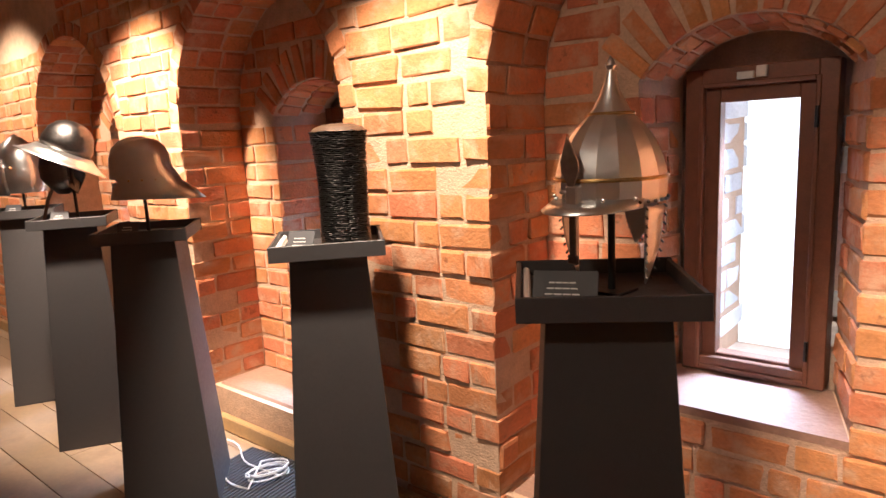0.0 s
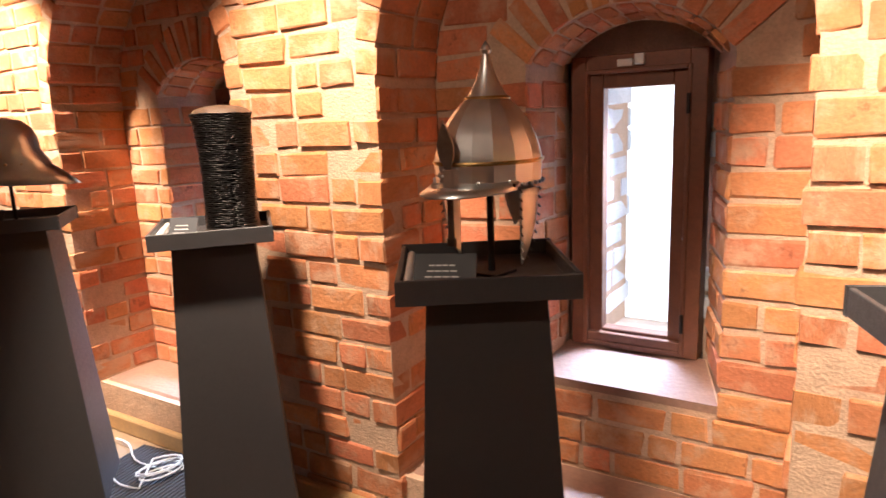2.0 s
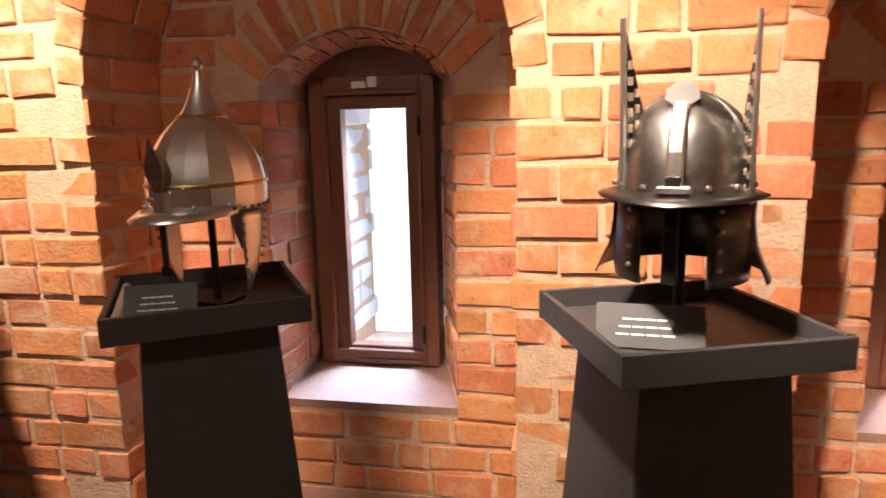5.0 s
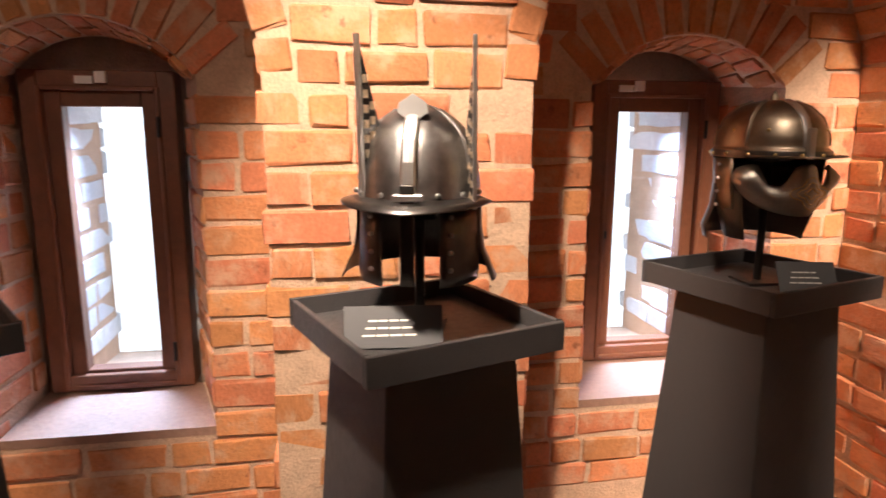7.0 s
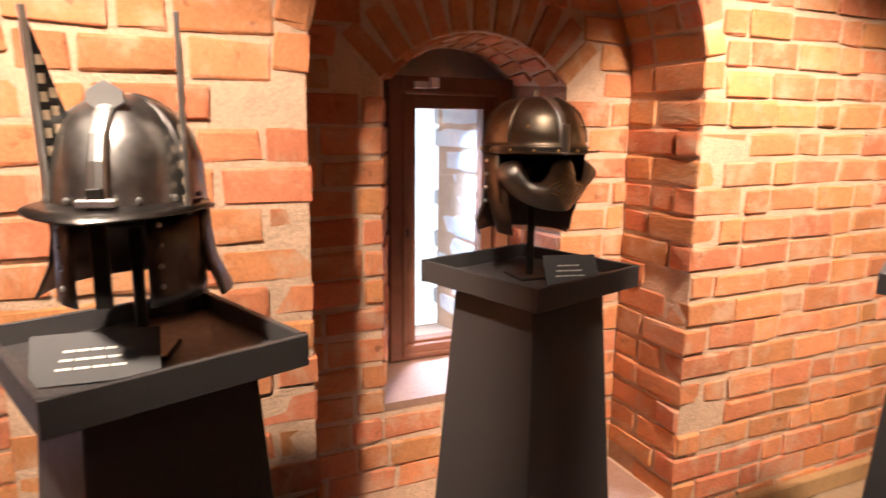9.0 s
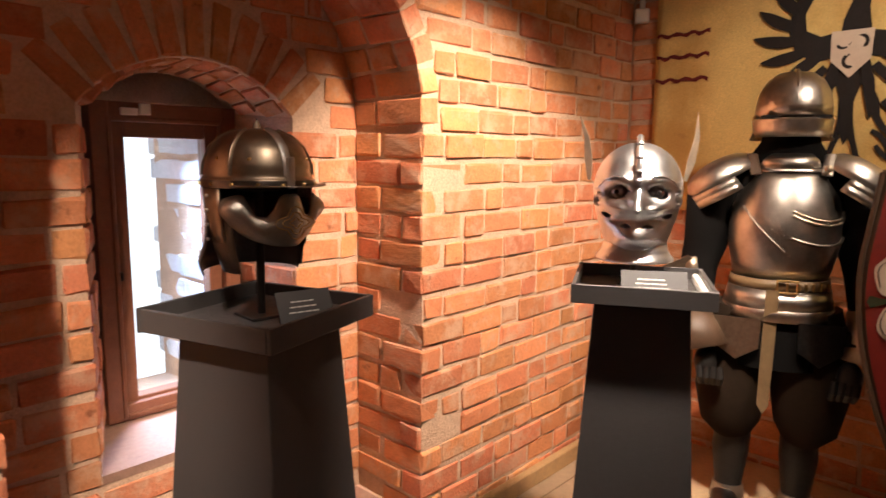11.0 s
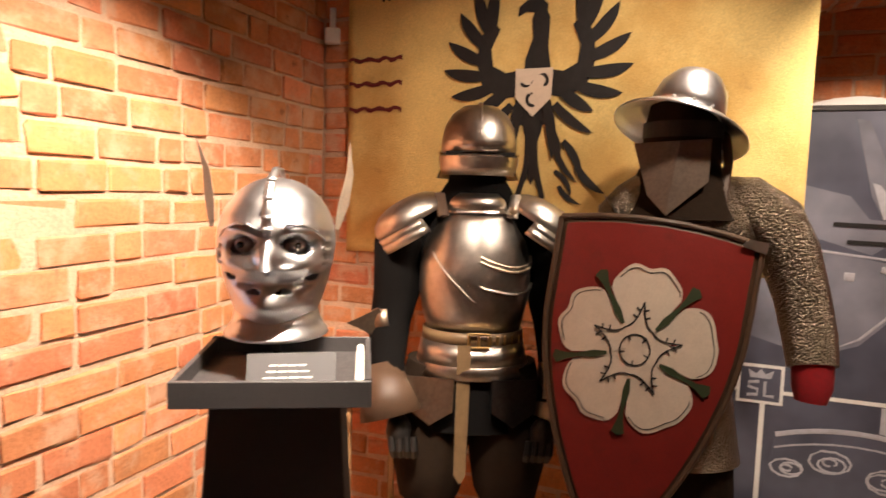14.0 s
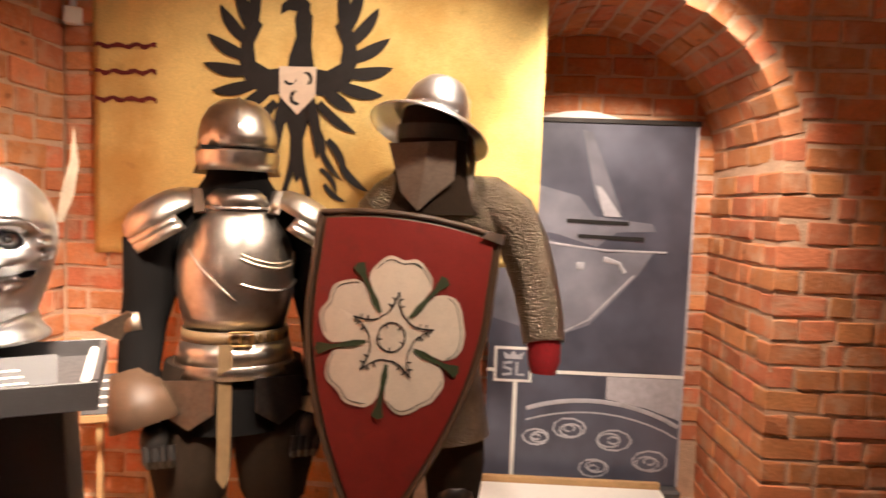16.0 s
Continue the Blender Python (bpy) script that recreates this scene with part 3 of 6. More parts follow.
def winged():
    e = helmet_root("winged", -16, "winged dark steel zischagge helmet with nasal bar and neck guard")
    e.scale = (1.1, 1.1, 1.05)
    z = 0.222
    prof = [(0.099, z), (0.098, z + 0.03), (0.094, z + 0.06), (0.084, z + 0.092), (0.066, z + 0.118), (0.04, z + 0.136), (0.014, z + 0.144), (0.0, z + 0.145)]
    shell(part("skull", lathe(fine(prof), 32, 0.95, 1.12), POLISHED_DARK, e), 0.003)
    for a in (-62, 62, 120, 180, 240):
        bm = tube([(0.95 * r * 1.015 * math.sin(radians(a)), -1.12 * r * 1.015 * math.cos(radians(a)), zz + 0.001) for r, zz in prof[1:-1]], 0.0022, 6)
        smooth(part("rib", bm, POLISHED_DARK, e))
    # pointed peak
    bm = bmesh.new()
    a, b = [], []
    for i in range(17):
        t = radians(-80 + 160 * i / 16)
        k = 0.055 * max(0, math.cos(t)) ** 0.55 + 0.006
        a.append(bm.verts.new((0.095 * math.sin(t), -0.111 * math.cos(t), z + 0.006)))
        b.append(bm.verts.new((0.095 * math.sin(t) * 1.22, -0.111 * math.cos(t) - k * (1 - 0.25 * abs(math.sin(t))), z - 0.006 + 0.006 * abs(math.sin(t)))))
    for i in range(16):
        bm.faces.new((a[i], b[i], b[i + 1], a[i + 1]))
    shell(part("peak", bm, DARK_STEEL, e), 0.003)
    part("nasal_bar", boxed(-0.010, 0.010, -0.128, -0.122, z - 0.12, z + 0.03, bevel=0.002), IRON, e)
    pts = [(0, -1.12 * r - 0.007, zz) for r, zz in prof[:-2]]
    part("nasal_strap", tube(pts, 0.011, 8, flat=0.45), STEEL, e)
    bm = slab([(-0.009, 0), (-0.011, 0.012), (-0.022, 0.02), (-0.02, 0.034), (0, 0.048), (0.02, 0.034), (0.022, 0.02), (0.011, 0.012), (0.009, 0)], 0.005, pose(0, -0.068, z + 0.112, -8))
    part("nasal_head", bm, STEEL, e)
    part("bracket", boxed(-0.022, 0.022, -0.13, -0.112, z + 0.006, z + 0.016, bevel=0.002), STEEL, e)
    # neck guard and cheek pieces
    rows = [(0.099, z - 0.002), (0.1, z - 0.045), (0.106, z - 0.085), (0.126, z - 0.13)]
    shell(part("neck_guard", lathe(rows, 24, 0.95, 1.1, a0=75, a1=285), DARK_STEEL, e), 0.0025)
    for s in (-1, 1):
        bm = lathe([(0.097, z - 0.002), (0.098, z - 0.06), (0.1, z - 0.11), (0.098, z - 0.128)], 8, 0.95, 1.1, a0=s * 27, a1=s * 78)
        shell(part("cheek_piece", bm, DARK_STEEL, e), 0.0025)
        rivets(e, [(s * 0.058, -0.094, z - 0.02 - 0.027 * j) for j in range(4)], 0.004)
        # wing: a plate with feather rows and an edge bar
        w = part("wing", slab([(0, -0.05), (0.004, 0.09), (0.0, 0.2), (-0.014, 0.15), (-0.03, 0.095), (-0.05, 0.03), (-0.06, -0.03), (-0.04, -0.05)], 0.002, pose(0.09 if s > 0 else -0.072, -0.072, z + 0.04, 0, s * -2, 236 if s < 0 else -70)), IRON, e, "pierced dark metal wing crest")
        wm = pose(0.09 if s > 0 else -0.072, -0.072, z + 0.04, 0, s * -2, 236 if s < 0 else -70)
        part("wing_edge", boxed(-0.001, 0.004, -0.004, 0.002, -0.05, 0.203, bevel=0.001, m=wm), STEEL, w)
        for r in range(4):
            for q in range(9 - r * 2):
                cx, cz = -0.008 - r * 0.012, -0.035 + q * 0.022 + r * 0.005
                for side in (-0.0045, 0.0015):
                    part("feather_scale", boxed(cx - 0.0025, cx + 0.0025, side, side + 0.003, cz - 0.005, cz + 0.005, bevel=0.001, m=wm), BRASS_PALE, w)
    rivets(e, ring_pts(0.102, z + 0.012, -75, 75, 7, 0.95, 1.12), 0.0045)
    stand(e, 0.2)


winged()


def burgonet():
    e = helmet_root("burgonet", -3, "dark bronze-toned steel helmet with face mask and ear flaps", (0, 0), (1.14, 1.1, 1.0))
    z = 0.292
    prof = [(0.108, z - 0.004), (0.108, z + 0.012), (0.103, z + 0.02), (0.1, z + 0.045), (0.088, z + 0.078), (0.066, z + 0.102), (0.038, z + 0.116), (0.0, z + 0.12)]
    shell(part("skull", lathe(fine(prof), 32, 0.93, 1.1), BROWN_STEEL, e), 0.003)
    smooth(part("brow_band", lathe([(0.110, z - 0.004), (0.112, z + 0.004), (0.110, z + 0.012)], 36, 0.93, 1.1), DARK_STEEL, e))
    smooth(part("finial", lathe([(0.008, z + 0.118), (0.006, z + 0.13), (0.0, z + 0.142)], 10), BROWN_STEEL, e))
    for a in (0, 60, -60, 120, 180, 240):
        bm = tube([(0.93 * r * 1.01 * math.sin(radians(a)), -1.1 * r * 1.01 * math.cos(radians(a)), zz + 0.001) for r, zz in prof[2:-1]], 0.005 if a else 0.009, 6, flat=0.5)
        smooth(part("rib", bm, STEEL if a == 0 else BROWN_STEEL, e))
    part("nasal_slide", boxed(-0.006, 0.006, -0.128, -0.115, z - 0.004, z + 0.06, bevel=0.002), STEEL, e)
    bm = bmesh.new()
    a, b = [], []
    for i in range(13):
        t = radians(-55 + 110 * i / 12)
        a.append(bm.verts.new((0.1 * math.sin(t), -0.118 * math.cos(t), z)))
        b.append(bm.verts.new((0.1 * math.sin(t) * 1.15, -0.118 * math.cos(t) - 0.06 * math.cos(t * 1.4), z + 0.004)))
    for i in range(12):
        bm.faces.new((a[i], b[i], b[i + 1], a[i + 1]))
    shell(part("peak", bm, BROWN_STEEL, e), 0.0025)
    # face mask with eye cut-outs
    bm = bmesh.new()
    rows = []
    for j in range(13):
        row = []
        for i in range(25):
            t = radians(-68 + 136 * i / 24)
            u = abs(i / 12 - 1)
            top = z - 0.014 - 0.046 * math.exp(-((u - 0.4) / 0.2) ** 4) - 0.012 * u ** 6
            bot = z - 0.122 + 0.045 * u ** 2.2
            v = j / 12
            r = 0.104 + 0.02 * math.exp(-(u / 0.25) ** 2) * (0.4 + 0.6 * v) + 0.012 * math.sin(math.pi * v) - 0.012 * v + 0.016 * math.exp(-((u - 0.82) / 0.18) ** 2) * math.sin(math.pi * min(1, v * 1.25))
            row.append(bm.verts.new((0.95 * r * math.sin(t), -1.08 * r * math.cos(t), top + (bot - top) * v)))
        rows.append(row)
    for p, q in zip(rows, rows[1:]):
        for i in range(24):
            bm.faces.new((p[i], q[i], q[i + 1], p[i + 1]))
    mask = shell(part("face_mask", bm, MASK_STEEL, e), 0.003)
    for k in range(3):
        rr = 0.009 + 0.009 * k
        ring = []
        for i in range(25):
            t = 2 * math.pi * i / 24
            w = rr * (1 + 0.25 * math.cos(4 * t))
            ring.append((1.2 * w * math.cos(t), -0.139 + 4.8 * (rr * math.cos(t)) ** 2, z - 0.072 + w * math.sin(t)))
        bm = tube(ring, 0.0012, 5)
        part("engraving", bm, BRASS, mask)
    # ear flaps and neck guard
    for s in (-1, 1):
        bm = lathe([(0.106, z - 0.006), (0.103, z - 0.05), (0.096, z - 0.1), (0.085, z - 0.14)], 6, 0.95, 1.08, a0=s * 72, a1=s * 108)
        shell(part("ear_flap", bm, BROWN_STEEL, e), 0.0025)
        rivets(e, [(s * 0.103, 0.0, z - 0.02 - 0.03 * j) for j in range(4)], 0.004)
    bm = lathe([(0.104, z - 0.006), (0.1, z - 0.06), (0.104, z - 0.12), (0.118, z - 0.165), (0.112, z - 0.19)], 20, 0.93, 1.08, a0=100, a1=260)
    shell(part("neck_guard", bm, DARK_STEEL, e), 0.0025)
    bm = lathe([(0.1, z - 0.03), (0.094, z - 0.12), (0.075, z - 0.185)], 10, 0.9, 1.0, a0=60, a1=150)
    shell(part("leather_lining", bm, LEATHER, e), 0.002)
    bm = lathe([(0.1, z - 0.03), (0.094, z - 0.12), (0.075, z - 0.185)], 10, 0.9, 1.0, a0=-150, a1=-60)
    shell(part("leather_lining", bm, LEATHER, e), 0.002)
    rivets(e, ring_pts(0.112, z + 0.004, -80, 280, 16, 0.93, 1.1), 0.004, BRASS)
    rivets(e, ring_pts(0.096, z + 0.055, -80, 280, 10, 0.93, 1.1), 0.004, BRASS)
    stand(e, 0.29)


burgonet()


def face_helmet():
    e = helmet_root("face", -63, "bright steel helmet shaped as a grotesque face with a collar", (0.04, 0.045), (1.04, 1.04, 1.0))
    n, m = 96, 80
    bm = bmesh.new()
    rows = []

    def gauss(a, b, ca, cb, wa, wb):
        return math.exp(-((a - ca) / wa) ** 2 - ((b - cb) / wb) ** 2)
    for j in range(m + 1):
        v = j / m
        z = 0.385 - 0.325 * v
        if v < 0.45:
            base = 0.126 * math.sqrt(max(0, 1 - ((0.45 - v) / 0.45) ** 2.1))
        else:
            base = 0.126 - 0.047 * ((v - 0.45) / 0.55) ** 1.5
        row = []
        for i in range(n):
            t = 360 * i / n
            t = t - 360 if t > 180 else t
            r = base
            front = math.exp(-(t / 70) ** 2)
            s = abs(t)
            r += 0.010 * gauss(s, v, 28, 0.34, 22, 0.05)            # brows
            r -= 0.022 * gauss(s, v, 27, 0.44, 15, 0.05)            # eye hollows
            r += 0.026 * gauss(s, v, 0, 0.53, 9, 0.09)             # nose
            r += 0.012 * gauss(s, v, 16, 0.60, 9, 0.03)            # nostrils
            r += 0.012 * gauss(s, v, 36, 0.57, 16, 0.06)            # cheeks
            r -= 0.012 * gauss(s, v, 26, 0.70, 22, 0.03)            # mouth line
            r += 0.03 * gauss(s, v, 0, 0.86, 30, 0.11)            # chin
            r += 0.008 * gauss(s, v, 62, 0.5, 5, 0.1) * math.cos(v * 90)
            row.append(bm.verts.new((0.93 * r * math.sin(radians(t)), -1.06 * r * math.cos(radians(t)), z)))
        rows.append(row)
    for j in range(m):
        for i in range(n):
            t = 360 * (i + 0.5) / n
            t = t - 360 if t > 180 else t
            v, s = (j + 0.5) / m, abs(t)
            eye = ((s - 27) / 14) ** 2 + ((v - 0.445 - 0.0012 * (s - 27)) / 0.05) ** 2 < 1
            mouth = ((s - 15) / 7) ** 2 + ((v - 0.745) / 0.022) ** 2 < 1
            cheek = ((s - 48) / 10) ** 2 + ((v - 0.66) / 0.026) ** 2 < 1
            if eye or mouth or cheek or j == 0:
                if j:
                    continue
            bm.faces.new((rows[j][i], rows[j + 1][i], rows[j + 1][(i + 1) % n], rows[j][(i + 1) % n]))
    shell(part("visor", bm, SILVER, e), 0.003, 60)
    for s in (-1, 1):
        smooth(part("eye", lathe([(0.0, 0.01), (0.012, 0.006), (0.018, 0.0), (0.02, -0.004)], 14, m=pose(s * 0.050, -0.098, 0.24, 90, 0, s * 20)), SILVER, e))
        smooth(part("pupil", ball(bmesh.new(), (s * 0.0535, -0.109, 0.24), 0.007), IRON, e))
        bm = tube([(s * 0.02, -0.138, 0.274), (s * 0.036, -0.134, 0.286), (s * 0.058, -0.121, 0.287), (s * 0.086, -0.095, 0.273), (s * 0.104, -0.064, 0.246)], [0.002, 0.0035, 0.0035, 0.003, 0.002], 8)
        smooth(part("brow_ridge", bm, SILVER, e))
        for k in range(3):
            bm = tube([(s * (0.096 + 0.004 * k), -0.075 + 0.016 * k, 0.235), (s * (0.104 + 0.004 * k), -0.062 + 0.016 * k, 0.215), (s * (0.098 + 0.005 * k), -0.066 + 0.016 * k, 0.195)], 0.004, 6)
            smooth(part("cheek_fold", bm, SILVER, e))
        # tall thin horn plates behind the skull
        part("crest_wing", slab([(0.0, 0.0), (0.012, 0.06), (0.01, 0.13), (-0.012, 0.205), (-0.006, 0.13), (-0.012, 0.06), (-0.01, 0.0)], 0.002, pose(s * 0.124, -0.01, 0.27, 0, s * 9, s * 28)), BRASS_PALE, e)
    # comb
    bm = tube([(0, -0.135, 0.262), (0, -0.138, 0.30), (0, -0.12, 0.345), (0, -0.08, 0.383), (0, -0.03, 0.402), (0, 0.04, 0.402), (0, 0.1, 0.36)], [0.007, 0.009, 0.009, 0.009, 0.008, 0.008, 0.006], 8, flat=0.8)
    smooth(part("comb", bm, SILVER, e))
    for k in range(4):
        p = [(-0.0, -0.141, 0.3), (0, -0.127, 0.34), (0, -0.095, 0.378), (0, -0.142, 0.275)][k]
        smooth(part("comb_bead", ball(bmesh.new(), p, (0.011, 0.006, 0.006), 10, 6), SILVER, e))
    # nose tip, collar
    bm = tube([(0, -0.132, 0.25), (0, -0.152, 0.215), (0, -0.16, 0.195), (0, -0.145, 0.186)], [0.007, 0.010, 0.014, 0.008], 10)
    smooth(part("nose", bm, SILVER, e))
    shell(part("collar", lathe([(0.085, 0.085), (0.09, 0.06), (0.098, 0.045), (0.106, 0.036), (0.107, 0.030)], 36, 0.95, 1.08), SILVER, e), 0.003)
    stand(e, 0.35)


face_helmet()
for ob in [o for o in scene.objects if o.parent and o.parent.name.startswith("helmet") and o.parent.get("label", "").startswith("bright steel helmet") and o.name.split(".")[0] != "stand"]:
    ob.data.transform(Matrix.Translation((0, 0, 0.045)) @ Matrix.Diagonal((1, 1, 0.93, 1)))


def mail_coif():
    e = empty("mail_coif", pose(SPOT["mail"][0] + 0.045, SPOT["mail"][1] + 0.04, FLOOR_T, 0, 0, 48), "tall black mail tube with a brown leather top", "mail coif")
    n = 54
    prof = [(0.083, 0.004), (0.081, 0.05), (0.079, 0.12), (0.08, 0.19), (0.083, 0.26), (0.087, 0.32), (0.092, 0.375)]
    bm = bmesh.new()
    rows = 56
    rc = random.Random(5)
    for k in range(rows):
        z = 0.006 + 0.368 * k / (rows - 1)
        for (r0, z0), (r1, z1) in zip(prof, prof[1:]):
            if z0 <= z <= z1 + 1e-6:
                r = r0 + (r1 - r0) * (z - z0) / (z1 - z0)
                break
        pts = []
        for i in range(n):
            a = 2 * math.pi * i / n
            f = r * (1 + 0.03 * math.sin(3 * a + z * 9) + 0.02 * math.sin(7 * a - z * 23) + rc.uniform(-0.022, 0.022) - 0.13 * math.exp(-((a - 4.9) / 0.13) ** 2) * max(0.0, 1 - z / 0.24))
            pts.append((f * math.cos(a), f * math.sin(a), z + rc.uniform(-0.0016, 0.0016)))
        ringv = []
        for (x, y, zz) in pts:
            d = Vector((x, y, 0)).normalized() * 0.0022
            ringv.append((bm.verts.new((x + d.x, y + d.y, zz)), bm.verts.new((x - d.x, y - d.y, zz + 0.0028)), bm.verts.new((x - d.x, y - d.y, zz - 0.0028))))
        for i in range(n):
            p, q = ringv[i], ringv[(i + 1) % n]
            bm.faces.new((p[0], q[0], q[1], p[1]))
            bm.faces.new((p[2], q[2], q[0], p[0]))
    m = part("mail", bm, DARK_STEEL, e, "rows of blackened iron rings")
    m["kind"] = "stuff"
    shell(part("lining", lathe([(0.076, 0.002), (0.074, 0.12), (0.077, 0.25), (0.087, 0.372)], 32), CLOTH_BLACK, e), 0.002)
    smooth(part("leather_top", lathe([(0.094, 0.374), (0.08, 0.387), (0.05, 0.397), (0.0, 0.401)], 32), LEATHER, e))


mail_coif()


def sallet():
    e = helmet_root("sallet", -38, "smooth polished steel sallet helmet with eye slit and tail", (0, 0), (0.92, 0.92, 0.95))
    z = 0.29
    bm = bmesh.new()
    rows = []
    prof = [(0.118, -0.13), (0.112, -0.10), (0.106, -0.06), (0.114, -0.042), (0.112, 0.0), (0.108, 0.05), (0.094, 0.09), (0.068, 0.118), (0.034, 0.133), (0.0, 0.137)]
    for r, h in prof:
        row = []
        for i in range(40):
            a = 2 * math.pi * i / 40
            back = max(0, -math.cos(a))
            tail = back ** 1.5 * max(0, (-h - 0.0)) ** 1.4 * 2.2
            row.append(bm.verts.new((r * 0.95 * math.sin(a), -(r * 1.18) * math.cos(a) + tail, z + h - (0.012 * back if h < -0.1 else 0))))
        rows.append(row)
    for j, (p, q) in enumerate(zip(rows, rows[1:])):
        for i in range(40):
            a = 360 * (i + 0.5) / 40
            if j == 2 and (a < 48 or a > 312):
                continue
            bm.faces.new((p[i], p[(i + 1) % 40], q[(i + 1) % 40], q[i]))
    shell(part("skull", bm, STEEL, e), 0.003, 50)
    rivets(e, [(0.108 * math.sin(radians(a)), -0.127 * math.cos(radians(a)), z - 0.05) for a in (75, 100, 125, -75, -100, -125)], 0.005, BRASS)
    stand(e, 0.26)


sallet()


def kettle():
    e = helmet_root("kettle", -45, "dark steel kettle hat tipped over a plate bevor")
    m = pose(0, 0, 0.36, -24, -8)
    shell(part("skull", lathe([(0.112, 0.0), (0.114, 0.05), (0.102, 0.1), (0.075, 0.14), (0.04, 0.16), (0.0, 0.166)], 30, 0.98, 1.1, m=m), DARK_STEEL, e), 0.003)
    shell(part("brim", lathe([(0.112, 0.004), (0.135, -0.02), (0.165, -0.045), (0.19, -0.055)], 36, 0.95, 1.2, m=m), STEEL, e), 0.003)
    shell(part("bevor", lathe([(0.1, 0.36), (0.115, 0.29), (0.112, 0.23), (0.085, 0.19), (0.05, 0.15)], 20, 0.95, 1.1, m=pose(0, 0, 0), a0=-110, a1=110), DARK_STEEL, e), 0.003)
    part("strap", tube([(0.03, -0.06, 0.2), (0.035, -0.1, 0.12), (0.02, -0.14, 0.02)], [0.02, 0.02, 0.016], 8, flat=0.25), LEATHER, e)
    part("neck_plate", slab([(-0.08, 0.0), (0, -0.06), (0.08, 0.0), (0.05, 0.03), (-0.05, 0.03)], 0.004, pose(0, 0.02, 0.2, 20)), IRON, e)
    stand(e, 0.4, 0.02)


kettle()


def bascinet():
    e = helmet_root("far", -40, "pointed polished steel bascinet with a hinged visor", (0, 0), (1, 1, 1.1))
    z = 0.22
    shell(part("skull", lathe([(0.125, z - 0.1), (0.118, z), (0.116, z + 0.06), (0.1, z + 0.12), (0.07, z + 0.17), (0.03, z + 0.205), (0.0, z + 0.225)], 30, 0.95, 1.15), STEEL, e), 0.003)
    shell(part("visor", lathe([(0.12, z - 0.11), (0.135, z - 0.03), (0.14, z + 0.03), (0.118, z + 0.09)], 18, 0.98, 1.2, a0=-80, a1=80), STEEL, e), 0.003)
    rivets(e, [(s * 0.12, 0, z + 0.04) for s in (-1, 1)], 0.009, BRASS)
    for k in range(3):
        part("breath_slot", boxed(0.05 + 0.012 * k, 0.054 + 0.012 * k, -0.155 + 0.006 * k, -0.14 + 0.006 * k, z - 0.05, z - 0.02), IRON, e)
    stand(e, 0.25)


bascinet()

# ---- suits of armour ----
def loft(rows, n=28, bm=None, a0=0, a1=360):
    """Stacked ellipses (z, rx, ry, x, y)."""
    bm = bm or bmesh.new()
    full = a1 - a0 >= 360
    k = n if full else n + 1
    vs = []
    for z, rx, ry, x, y in rows:
        vs.append([bm.verts.new((x + rx * math.sin(radians(a0 + (a1 - a0) * i / n)), y - ry * math.cos(radians(a0 + (a1 - a0) * i / n)), z)) for i in range(k)])
    for p, q in zip(vs, vs[1:]):
        for i in range(n):
            j = (i + 1) % k
            bm.faces.new((p[i], p[j], q[j], q[i]))
    return bm


BASE = 0.09


